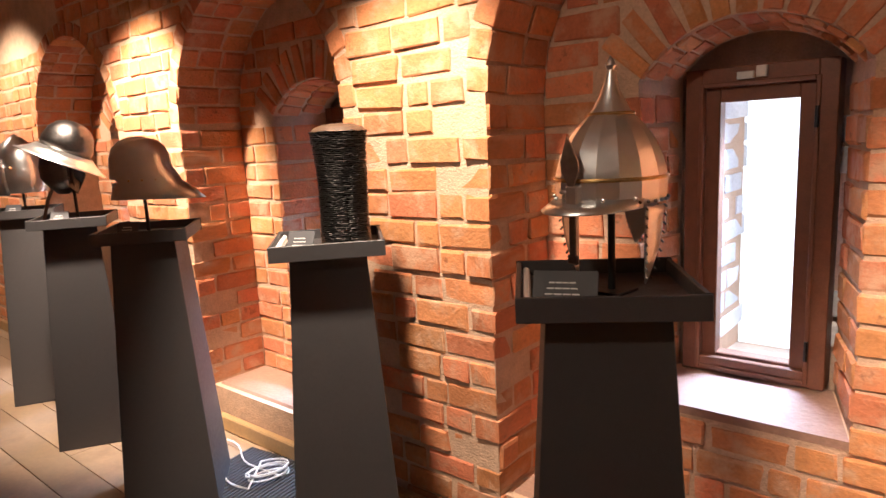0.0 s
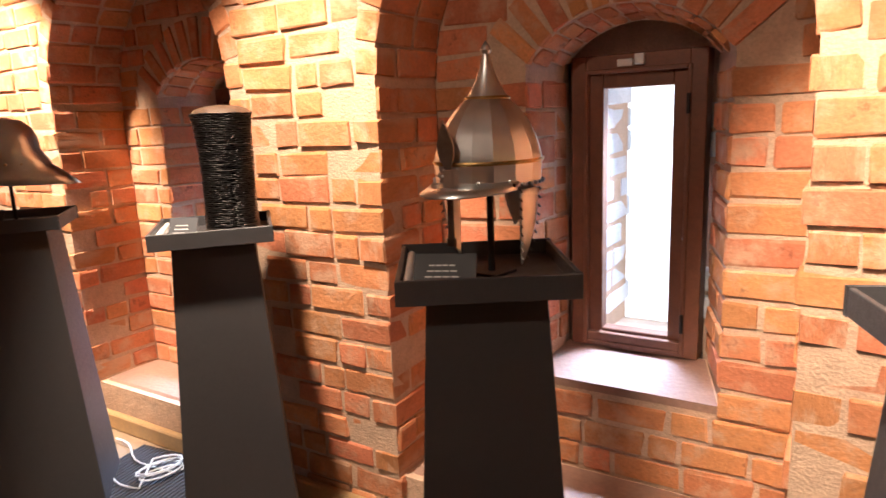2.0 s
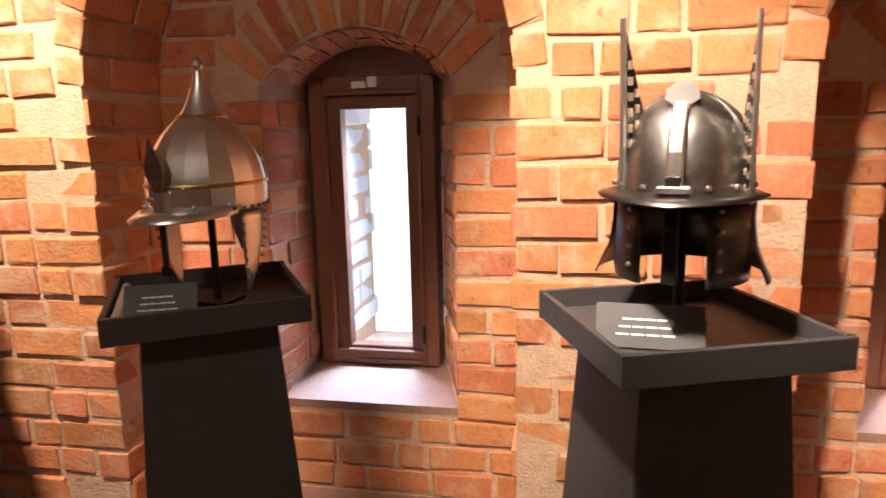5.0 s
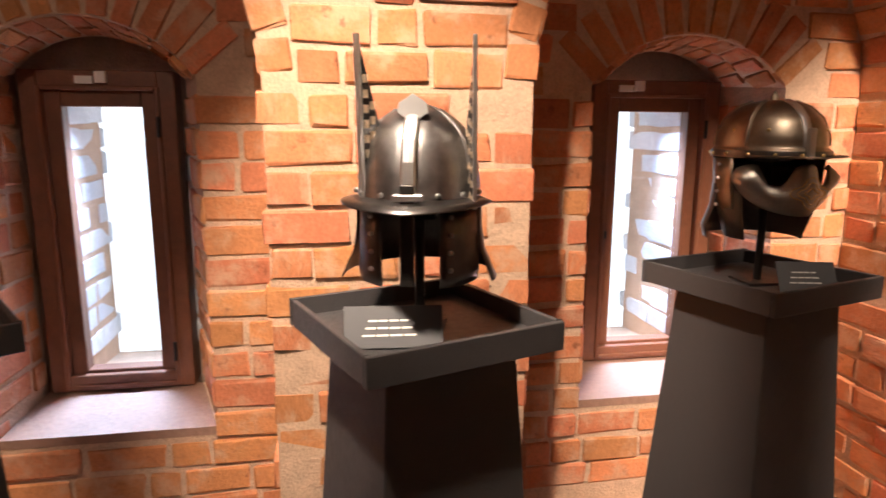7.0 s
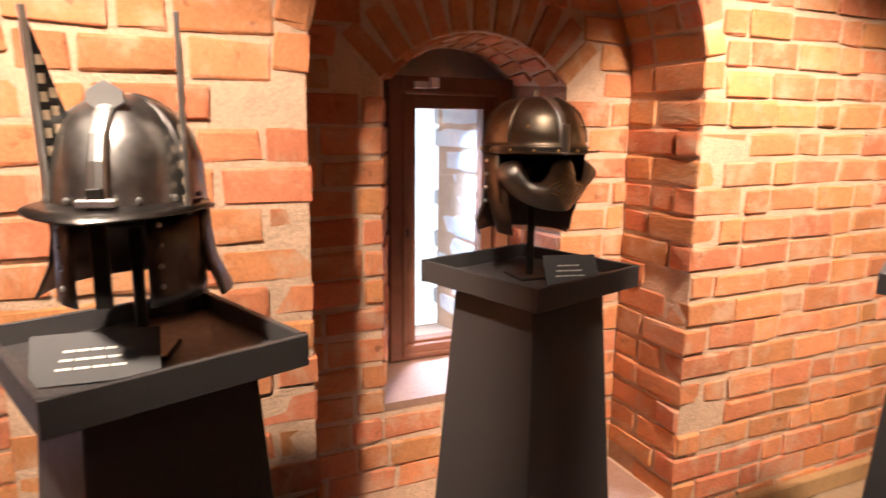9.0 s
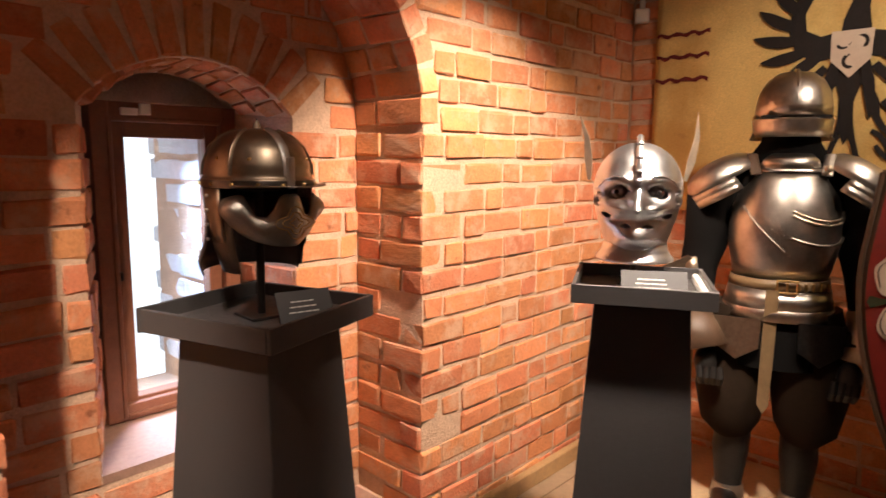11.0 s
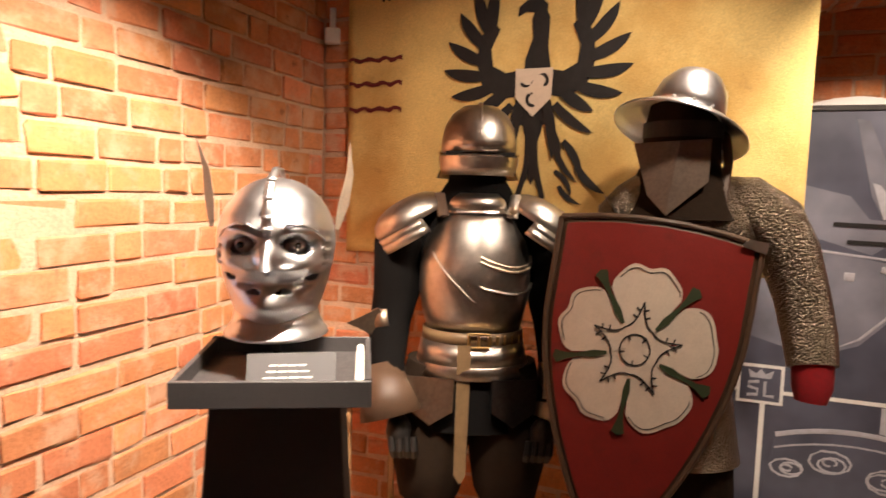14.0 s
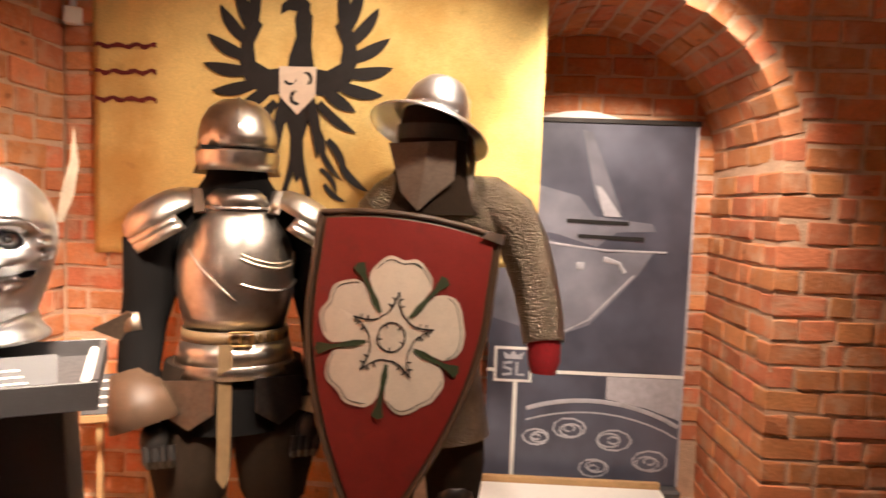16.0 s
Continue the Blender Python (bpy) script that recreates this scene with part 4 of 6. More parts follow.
def plate_knight():
    e = empty("suit_of_armour", pose(3.13, 1.84, BASE, 0, 0, -70), "full steel plate harness over black cloth, standing on a board", "suit of armour", "armoured figures")
    e.scale = (1.1, 1.06, 1.0)
    h = lambda z: z - BASE
    smooth(part("padding", loft([(h(0.92), 0.15, 0.11, 0, 0), (h(1.1), 0.14, 0.1, 0, 0), (h(1.3), 0.17, 0.12, 0, 0), (h(1.46), 0.2, 0.1, 0, 0), (h(1.54), 0.13, 0.095, 0, 0), (h(1.6), 0.095, 0.09, 0, 0), (h(1.68), 0.08, 0.085, 0, 0)]), CLOTH_BLACK, e, "black padded cloth"))
    # helmet with a visor slit
    z = 1.62
    skull = [(0.122, z + 0.075), (0.122, z + 0.12), (0.112, z + 0.17), (0.09, z + 0.212), (0.055, z + 0.24), (0.0, z + 0.25)]
    hm = shell(part("helm", lathe([(r, h(v)) for r, v in skull], 30, 0.98, 1.1), HARNESS, e), 0.003)
    smooth(part("helm_ridge", tube([(0, -0.125, h(z + 0.09)), (0, -0.126, h(z + 0.14)), (0, -0.105, h(z + 0.2)), (0, -0.06, h(z + 0.243)), (0, 0.02, h(z + 0.255))], 0.006, 8), HARNESS, hm))
    shell(part("visor", lathe([(0.116, h(z - 0.0)), (0.127, h(z + 0.03)), (0.13, h(z + 0.064)), (0.124, h(z + 0.07))], 24, 0.98, 1.12, a0=-95, a1=95), HARNESS, hm), 0.003)
    shell(part("neck_plate", lathe([(0.135, h(z - 0.01)), (0.122, h(z + 0.03)), (0.12, h(z + 0.09))], 18, 0.98, 1.1, a0=92, a1=268), BROWN_STEEL, hm), 0.003)
    part("slit", boxed(-0.105, 0.105, -0.118, -0.09, h(z + 0.066), h(z + 0.078)), IRON, hm)
    rivets(hm, [(s * 0.122, -0.03, h(z + 0.075)) for s in (-1, 1)], 0.006, BRASS)
    # gorget and scarf
    shell(part("gorget", loft([(h(1.5), 0.122, 0.116, 0, -0.008), (h(1.535), 0.108, 0.11, 0, -0.006), (h(1.56), 0.098, 0.1, 0, 0)]), HARNESS, e), 0.003)
    # cuirass
    rows = [(h(1.075), 0.15, 0.12, 0, -0.01), (h(1.13), 0.162, 0.14, 0, -0.015), (h(1.22), 0.178, 0.158, 0, -0.02), (h(1.31), 0.178, 0.16, 0, -0.02), (h(1.4), 0.165, 0.144, 0, -0.015), (h(1.465), 0.14, 0.122, 0, -0.01), (h(1.505), 0.118, 0.105, 0, -0.005)]
    bp = shell(part("breastplate", loft(rows, 30, a0=-96, a1=96), HARNESS, e), 0.004)
    shell(part("backplate", loft(rows, 30, a0=97, a1=263), BROWN_STEEL, e), 0.004)

    def on_plate(a, z, off=0.004):
        for p, q in zip(rows, rows[1:]):
            if p[0] <= z <= q[0]:
                f = (z - p[0]) / (q[0] - p[0])
                return Vector(((p[1] + (q[1] - p[1]) * f + off) * math.sin(radians(a)), (p[4] + (q[4] - p[4]) * f) - (p[2] + (q[2] - p[2]) * f + off) * math.cos(radians(a)), z))
    for zz, dz, mat in ((1.225, 0.055, HARNESS), (1.30, 0.07, BRASS_PALE), (1.315, 0.07, BRASS_PALE)):
        pts = [on_plate(a, h(zz + dz * ((a - 45) / 45) ** 2 * 0.6)) for a in range(4, 86, 8)]
        smooth(part("ridge", tube(pts, 0.0045, 6), mat, bp))
    pts = [on_plate(-52 + 50 * t / 8, h(1.36 - 0.16 * t / 8)) for t in range(9)]
    smooth(part("ridge", tube(pts, 0.003, 6), HARNESS, bp))
    smooth(part("neck_roll", tube([on_plate(a, h(1.496), 0.006) for a in range(-90, 91, 15)], 0.007, 8), HARNESS, bp))
    # straps of the breastplate
    for s in (-1, 1):
        part("shoulder_strap", tube([(s * 0.105, -0.112, h(1.48)), (s * 0.12, -0.05, h(1.555)), (s * 0.12, 0.05, h(1.545))], 0.017, 8, flat=0.3), LEATHER if s < 0 else HARNESS, e)
    rivets(e, [(0.108, -0.12, h(1.505))], 0.014, BRASS_PALE)
    # arms
    for s in (-1, 1):
        arm = smooth(part("arm", tube([(s * 0.2, 0, h(1.47)), (s * 0.25, 0.0, h(1.37)), (s * 0.252, 0.02, h(1.2)), (s * 0.27, 0.02, h(1.1)), (s * 0.275, -0.06, h(0.96)), (s * 0.25, -0.11, h(0.84))], [0.075, 0.08, 0.078, 0.068, 0.06, 0.05], 14), CLOTH_BLACK, e, "black cloth sleeve"))
        pm = pose(s * 0.226, 0, h(1.488), 0, s * 34, 0)
        pa = shell(part("pauldron", lathe([(0.137, -0.045), (0.133, -0.02), (0.12, 0.006), (0.09, 0.028), (0.05, 0.04), (0.0, 0.044)], 24, 1.0, 0.94, m=pm), HARNESS, e), 0.003)
        for k in range(2):
            shell(part("lame", lathe([(0.136 + 0.004 * k, -0.042 - 0.024 * k), (0.139 + 0.004 * k, -0.072 - 0.024 * k)], 22, 1.0, 1.0, m=pm, a0=s * 90 - 105, a1=s * 90 + 105), HARNESS, pa), 0.003)
        rivets(pa, [pm @ Vector((s * 0.09, -0.085, -0.05)), pm @ Vector((s * 0.02, -0.12, -0.05))], 0.006, BRASS)
        # elbow plate and wing
        em = pose(s * 0.3, -0.01, h(1.09), 0, s * 100, 0)
        co = shell(part("couter", lathe([(0.06, -0.03), (0.056, 0.0), (0.036, 0.03), (0.0, 0.045)], 16, 1.1, 0.9, m=em), BROWN_STEEL, e), 0.003)
        part("couter_wing", slab([(0, -0.05), (0.1, 0.0), (0, 0.055), (-0.05, 0.0)], 0.003, pose(s * 0.305, -0.05, h(1.09), 0, 0, 0 if s > 0 else 180)), BROWN_STEEL, co)
        # vambrace, gauntlet with cuff
        g = shell(part("gauntlet", tube([(s * 0.295, -0.07, h(0.95)), (s * 0.27, -0.1, h(0.87)), (s * 0.245, -0.12, h(0.79))], [0.09, 0.062, 0.05] if s > 0 else [0.06, 0.085, 0.105], 14, caps=False), BROWN_STEEL if s > 0 else LEATHER, e), 0.003)
        smooth(part("hand_plate", ball(bmesh.new(), (s * 0.225, -0.135, h(0.74)), (0.04, 0.045, 0.06), 14, 8), IRON, g))
        for k in range(4):
            smooth(part("finger", tube([(s * 0.245 - s * 0.022 * k, -0.165, h(0.73)), (s * 0.24 - s * 0.022 * k, -0.178, h(0.69)), (s * 0.235 - s * 0.02 * k, -0.155, h(0.66))], 0.0125, 8), IRON, g))
    # belt with buckle and hanging end
    belt = smooth(part("belt", loft([(h(1.045), 0.165, 0.135, 0, -0.01), (h(1.085), 0.162, 0.132, 0, -0.01)], 32), BELT, e, "tan leather belt"))
    mod = belt.modifiers.new("thickness", "SOLIDIFY")
    mod.thickness = 0.006
    bm = bmesh.new()
    for x0, x1, z0, z1 in ((-0.035, 0.035, 1.038, 1.046), (-0.035, 0.035, 1.084, 1.092), (-0.035, -0.027, 1.046, 1.084), (0.027, 0.035, 1.046, 1.084), (-0.004, 0.004, 1.046, 1.084)):
        box(bm, x0 + 0.015, x1 + 0.015, -0.16, -0.15, h(z0), h(z1), bevel=0.002)
    part("buckle", bm, BRASS, belt)
    part("belt_end", slab([(-0.05, 1.05), (-0.008, 1.05), (-0.012, 0.6), (-0.03, 0.565), (-0.05, 0.6)], 0.004, pose(0, -0.158, -BASE)), BELT, belt)
    for k in range(5):
        part("belt_stud", boxed(0.045 + k * 0.024, 0.055 + k * 0.022, -0.152 + k * 0.009, -0.143 + k * 0.012, h(1.05), h(1.08), bevel=0.001), BRASS, belt)
    # fauld and tassets
    for k in range(2):
        shell(part("fauld_lame", loft([(h(0.97 - 0.04 * k), 0.18 + 0.01 * k, 0.152 + 0.01 * k, 0, -0.01), (h(1.045 - 0.05 * k), 0.166 + 0.008 * k, 0.138 + 0.008 * k, 0, -0.01)], 24, a0=-110, a1=110), HARNESS, e), 0.003)
    for s in (-1, 1):
        part("tasset", slab([(-0.08, 0.0), (0.08, 0.0), (0.075, -0.11), (0.0, -0.16), (-0.075, -0.11)], 0.006, pose(s * 0.13, -0.135, h(0.93), -8, s * 4, s * 22)), BROWN_STEEL if s < 0 else DARK_STEEL, e)
    # breeches, greaves and shoes
    smooth(part("mail_skirt", loft([(h(0.74), 0.21, 0.16, 0, 0), (h(0.86), 0.2, 0.155, 0, 0), (h(0.99), 0.16, 0.13, 0, 0)], 30), CLOTH_BLACK, e))
    for s in (-1, 1):
        smooth(part("breeches_leg", tube([(s * 0.09, 0, h(0.95)), (s * 0.115, 0, h(0.8)), (s * 0.13, -0.01, h(0.6)), (s * 0.125, -0.01, h(0.48)), (s * 0.11, 0, h(0.42))], [0.12, 0.13, 0.125, 0.105, 0.065], 16), BROWN_CLOTH, e, "baggy brown cloth breeches leg"))
        gr = smooth(part("greave", tube([(s * 0.11, 0.0, h(0.44)), (s * 0.115, 0.01, h(0.34)), (s * 0.115, 0.0, h(0.2)), (s * 0.115, -0.01, h(0.13))], [0.062, 0.066, 0.05, 0.048], 14), IRON, e))
        smooth(part("shoe", ball(bmesh.new(), (s * 0.125, -0.07, 0.045), (0.05, 0.14, 0.05), 16, 8), DARK_STEEL, e))
        smooth(part("ankle_cuff", tube([(s * 0.115, -0.01, 0.03), (s * 0.115, -0.005, 0.1)], [0.062, 0.055], 12), HARNESS, gr))


plate_knight()


def mail_knight():
    e = empty("armoured_figure", pose(3.17, 1.17, BASE, 0, 0, -84), "figure in a mail shirt, kettle hat and leather face guard", "suit of armour", "armoured figures")
    h = lambda z: z - BASE
    smooth(part("mail_shirt", loft([(h(0.72), 0.24, 0.17, 0, 0), (h(0.95), 0.2, 0.14, 0, 0), (h(1.2), 0.21, 0.15, 0, 0), (h(1.42), 0.25, 0.14, 0, 0), (h(1.53), 0.25, 0.12, 0, 0), (h(1.6), 0.19, 0.11, 0, 0), (h(1.66), 0.1, 0.1, 0, 0)], 32), MAIL, e, "dark ring mail shirt"))
    arm = smooth(part("sleeve", tube([(0.1, 0, h(1.58)), (0.2, 0, h(1.56)), (0.285, 0, h(1.5)), (0.34, 0.01, h(1.4)), (0.39, 0.02, h(1.26)), (0.41, -0.02, h(1.14)), (0.415, -0.05, h(1.06))], [0.06, 0.085, 0.094, 0.09, 0.082, 0.078, 0.072], 18), MAIL, e, "ring mail sleeve"))
    smooth(part("red_cuff", tube([(0.415, -0.05, h(1.075)), (0.415, -0.06, h(1.0)), (0.412, -0.065, h(0.955))], [0.06, 0.058, 0.045], 16), RED_CLOTH, arm, "red cloth cuff"))
    sl = smooth(part("sleeve", tube([(-0.18, 0, h(1.5)), (-0.26, 0, h(1.44)), (-0.3, -0.03, h(1.3)), (-0.28, -0.1, h(1.17)), (-0.15, -0.16, h(1.14))], [0.085, 0.09, 0.085, 0.075, 0.06], 16), MAIL, e, "ring mail sleeve"))
    smooth(part("coif", loft([(h(1.5), 0.2, 0.16, 0, 0.0), (h(1.57), 0.17, 0.14, 0, 0), (h(1.66), 0.125, 0.13, 0, 0), (h(1.78), 0.118, 0.125, 0, 0.01), (h(1.87), 0.1, 0.11, 0, 0.01)], 26), BROWN_CLOTH, e, "dark brown padded hood"))
    # kettle hat
    m = pose(0.0, -0.02, h(1.815), -14, 17, 0)
    hat = shell(part("kettle_hat", lathe([(0.118, 0.0), (0.118, 0.05), (0.105, 0.1), (0.075, 0.14), (0.035, 0.162), (0.0, 0.166)], 30, 0.98, 1.1, m=m), SILVER, e, "bright steel kettle hat"), 0.003)
    shell(part("brim", lathe([(0.117, 0.004), (0.145, -0.008), (0.18, -0.026), (0.21, -0.046), (0.212, -0.052)], 36, 0.98, 1.12, m=m), SILVER, hat), 0.003)
    rivets(hat, [m @ Vector((0.118 * math.sin(radians(a)), -0.13 * math.cos(radians(a)), 0.016)) for a in range(0, 360, 30)], 0.006, STEEL)
    # face guard: a folded leather plate
    bm = bmesh.new()
    v = [bm.verts.new(p) for p in ((-0.15, -0.1, h(1.73)), (-0.02, -0.165, h(1.735)), (0.07, -0.15, h(1.742)), (0.068, -0.15, h(1.615)), (-0.05, -0.175, h(1.51)), (-0.105, -0.14, h(1.57)))]
    bm.faces.new((v[0], v[5], v[4], v[1]))
    bm.faces.new((v[1], v[4], v[3], v[2]))
    fg = part("face_guard", bm, WORN_LEATHER, e, "brown leather face guard")
    smooth(part("neck_cloth", ball(bmesh.new(), (0.05, -0.085, h(1.54)), (0.06, 0.05, 0.05), 14, 8), DARK_RED, e, "dark red neck cloth"))
    mod = fg.modifiers.new("thickness", "SOLIDIFY")
    mod.thickness = 0.004
    part("eye_band", lathe([(0.125, h(1.75)), (0.124, h(1.8))], 20, 1.0, 1.08, a0=-80, a1=80), IRON, e)
    part("chin_strap", tube([(0.125, -0.02, h(1.79)), (0.135, -0.05, h(1.68)), (0.12, -0.09, h(1.56))], 0.014, 8, flat=0.4), LEATHER, e)
    for s in (-1, 1):
        smooth(part("breeches_leg", tube([(s * 0.09, 0, h(0.85)), (s * 0.12, 0, h(0.6)), (s * 0.12, 0, h(0.4)), (s * 0.12, 0, h(0.13))], [0.12, 0.11, 0.085, 0.06], 16), BROWN_CLOTH, e, "dark cloth leg"))
        smooth(part("knee_cop", ball(bmesh.new(), (s * 0.12, -0.075, h(0.5)), (0.065, 0.045, 0.07), 14, 8), DARK_STEEL, e))
        smooth(part("shoe", ball(bmesh.new(), (s * 0.13, -0.06, 0.045), (0.05, 0.13, 0.05), 16, 8), DARK_STEEL, e))


mail_knight()


# ---- painted shield ----
def heater_shield():
    e = empty("shield", pose(2.955, 1.258, 1.082, -3, 6.5, -84), "red heater shield painted with a white five-petalled rose", "shield")
    top, tip, half = 0.385, -0.655, 0.29

    def width(z):
        t = (0.12 - z) / (0.12 - tip)
        return half if t <= 0 else half * max(0.0, 1 - t ** 1.75)

    def surf(x, z, off=0.0):
        return Vector((x, 0.55 * x * x - 0.06 + 0.04 * z * z - off, z))

    def skin(scale, off, n=30, m=16):
        bm = bmesh.new()
        rows = []
        for j in range(n + 1):
            z = top + (tip - top) * (j / n) ** 0.92
            w = max(width(z), 0.004) * scale
            rows.append([bm.verts.new(surf(w * (2 * i / m - 1), (z + (0.03 * (1 - (2 * i / m - 1) ** 2) if j == 0 else 0)) * (1 if scale == 1 else 0.955), off)) for i in range(m + 1)])
        for p, q in zip(rows, rows[1:]):
            for i in range(m):
                bm.faces.new((p[i], q[i], q[i + 1], p[i + 1]))
        return bm
    b = shell(part("board", skin(1.0, 0.0), LEATHER, e, "brown leather-covered board with a worn rim"), 0.018)
    f = smooth(part("red_field", skin(0.925, 0.004), RED, e, "red painted field"))
    # rim
    pts = [surf(width(top + (tip - top) * k / 24), top + (tip - top) * k / 24) for k in range(25)]
    smooth(part("rim", tube(pts, 0.009, 8), LEATHER, b))
    smooth(part("rim", tube([Vector((-p.x, p.y, p.z)) for p in pts], 0.009, 8), LEATHER, b))
    smooth(part("rim", tube([surf(width(top) * t, top + 0.03 * (1 - t * t)) for t in (-1, -0.6, -0.2, 0.2, 0.6, 1)], 0.009, 8), LEATHER, b))
    cx, cz, kx, kz = -0.014, 0.028, 0.89, 0.96

    def flat(name, outline, mat, off, label=""):
        bm = bmesh.new()
        c = bm.verts.new(surf(cx + kx * sum(p[0] for p in outline) / len(outline), cz + kz * sum(p[1] for p in outline) / len(outline), off))
        vs = [bm.verts.new(surf(cx + kx * x, cz + kz * z, off)) for x, z in outline]
        for i in range(len(vs)):
            bm.faces.new((c, vs[i], vs[(i + 1) % len(vs)]))
        bmesh.ops.recalc_face_normals(bm, faces=bm.faces[:])
        return part(name, bm, mat, f, label)

    def line(name, pts, r, mat, off):
        return part(name, tube([surf(cx + kx * x, cz + kz * z, off) for x, z in pts], r, 6, flat=0.4), mat, f)
    for k in range(5):
        a0 = radians(88 + 72 * k)
        out = []
        for i in range(25):
            t = i / 24
            a = a0 + radians(-35.5 + 71 * t)
            lobe = math.sin(math.pi * t) ** 0.2
            r = 0.07 + 0.2 * lobe - 0.014 * math.exp(-((t - 0.5) / 0.1) ** 2) + 0.003 * math.sin(t * 21 + k)
            out.append((r * math.cos(a), r * math.sin(a)))
        flat("petal", out + [(0.02 * math.cos(a0), 0.02 * math.sin(a0))], CREAM, 0.0075)
        inner = [(0.95 * x, 0.95 * z) for x, z in out[2:-4]]
        line("petal_line", inner, 0.0014, BLACK, 0.0088)
        b0 = a0 + radians(36)
        sep = [(r * math.cos(b0) + w * -math.sin(b0), r * math.sin(b0) + w * math.cos(b0)) for r, w in ((0.09, 0.005), (0.13, 0.012), (0.19, 0.006), (0.235, 0.012), (0.262, 0.022), (0.272, 0.0), (0.262, -0.022), (0.235, -0.012), (0.19, -0.006), (0.13, -0.012), (0.09, -0.005))]
        flat("sepal", sep, GREEN, 0.0098)
        tipp = (0.15 * math.cos(a0), 0.15 * math.sin(a0))
        for s in (-1, 1):
            mid = a0 + s * radians(36)
            q = (0.078 * math.cos(mid), 0.078 * math.sin(mid))
            ctrl = (0.075 * math.cos(a0 + s * 0.16), 0.075 * math.sin(a0 + s * 0.16))
            pts = [((1 - t) ** 2 * tipp[0] + 2 * t * (1 - t) * ctrl[0] + t * t * q[0], (1 - t) ** 2 * tipp[1] + 2 * t * (1 - t) * ctrl[1] + t * t * q[1]) for t in (0, 0.2, 0.4, 0.6, 0.8, 1)]
            line("star_line", pts, 0.0026, BLACK, 0.0088)
            for t in (1, 2):
                p = pts[t]
                line("thorn", [p, (p[0] + 0.016 * math.cos(a0 + s * 1.1), p[1] + 0.016 * math.sin(a0 + s * 1.1))], 0.0026, BLACK, 0.0088)
        line("centre_notch", [(0.046 * math.cos(b0), 0.046 * math.sin(b0)), (0.033 * math.cos(b0), 0.033 * math.sin(b0))], 0.0022, BLACK, 0.009)
    flat("rose_centre", [(0.11 * math.cos(2 * math.pi * i / 24), 0.11 * math.sin(2 * math.pi * i / 24)) for i in range(24)], CREAM, 0.0068)
    line("centre_ring", [(0.048 * math.cos(2 * math.pi * i / 28), 0.048 * math.sin(2 * math.pi * i / 28)) for i in range(29)], 0.0026, BLACK, 0.0088)
    part("metal_corner", slab([(-0.045, -0.008), (0.03, -0.022), (0.032, 0.012), (-0.03, 0.014)], 0.004, Matrix.Translation(surf(half - 0.02, top, 0.012)) @ pose(0, 0, 0, 0, 0, 17)), STEEL, b)
    # iron post that carries the shield
    part("post", tube([Vector((0.0, 0.03, -1.0)), Vector((0.0, 0.03, 0.2))], 0.011, 10), IRON, e)
    return e


heater_shield()

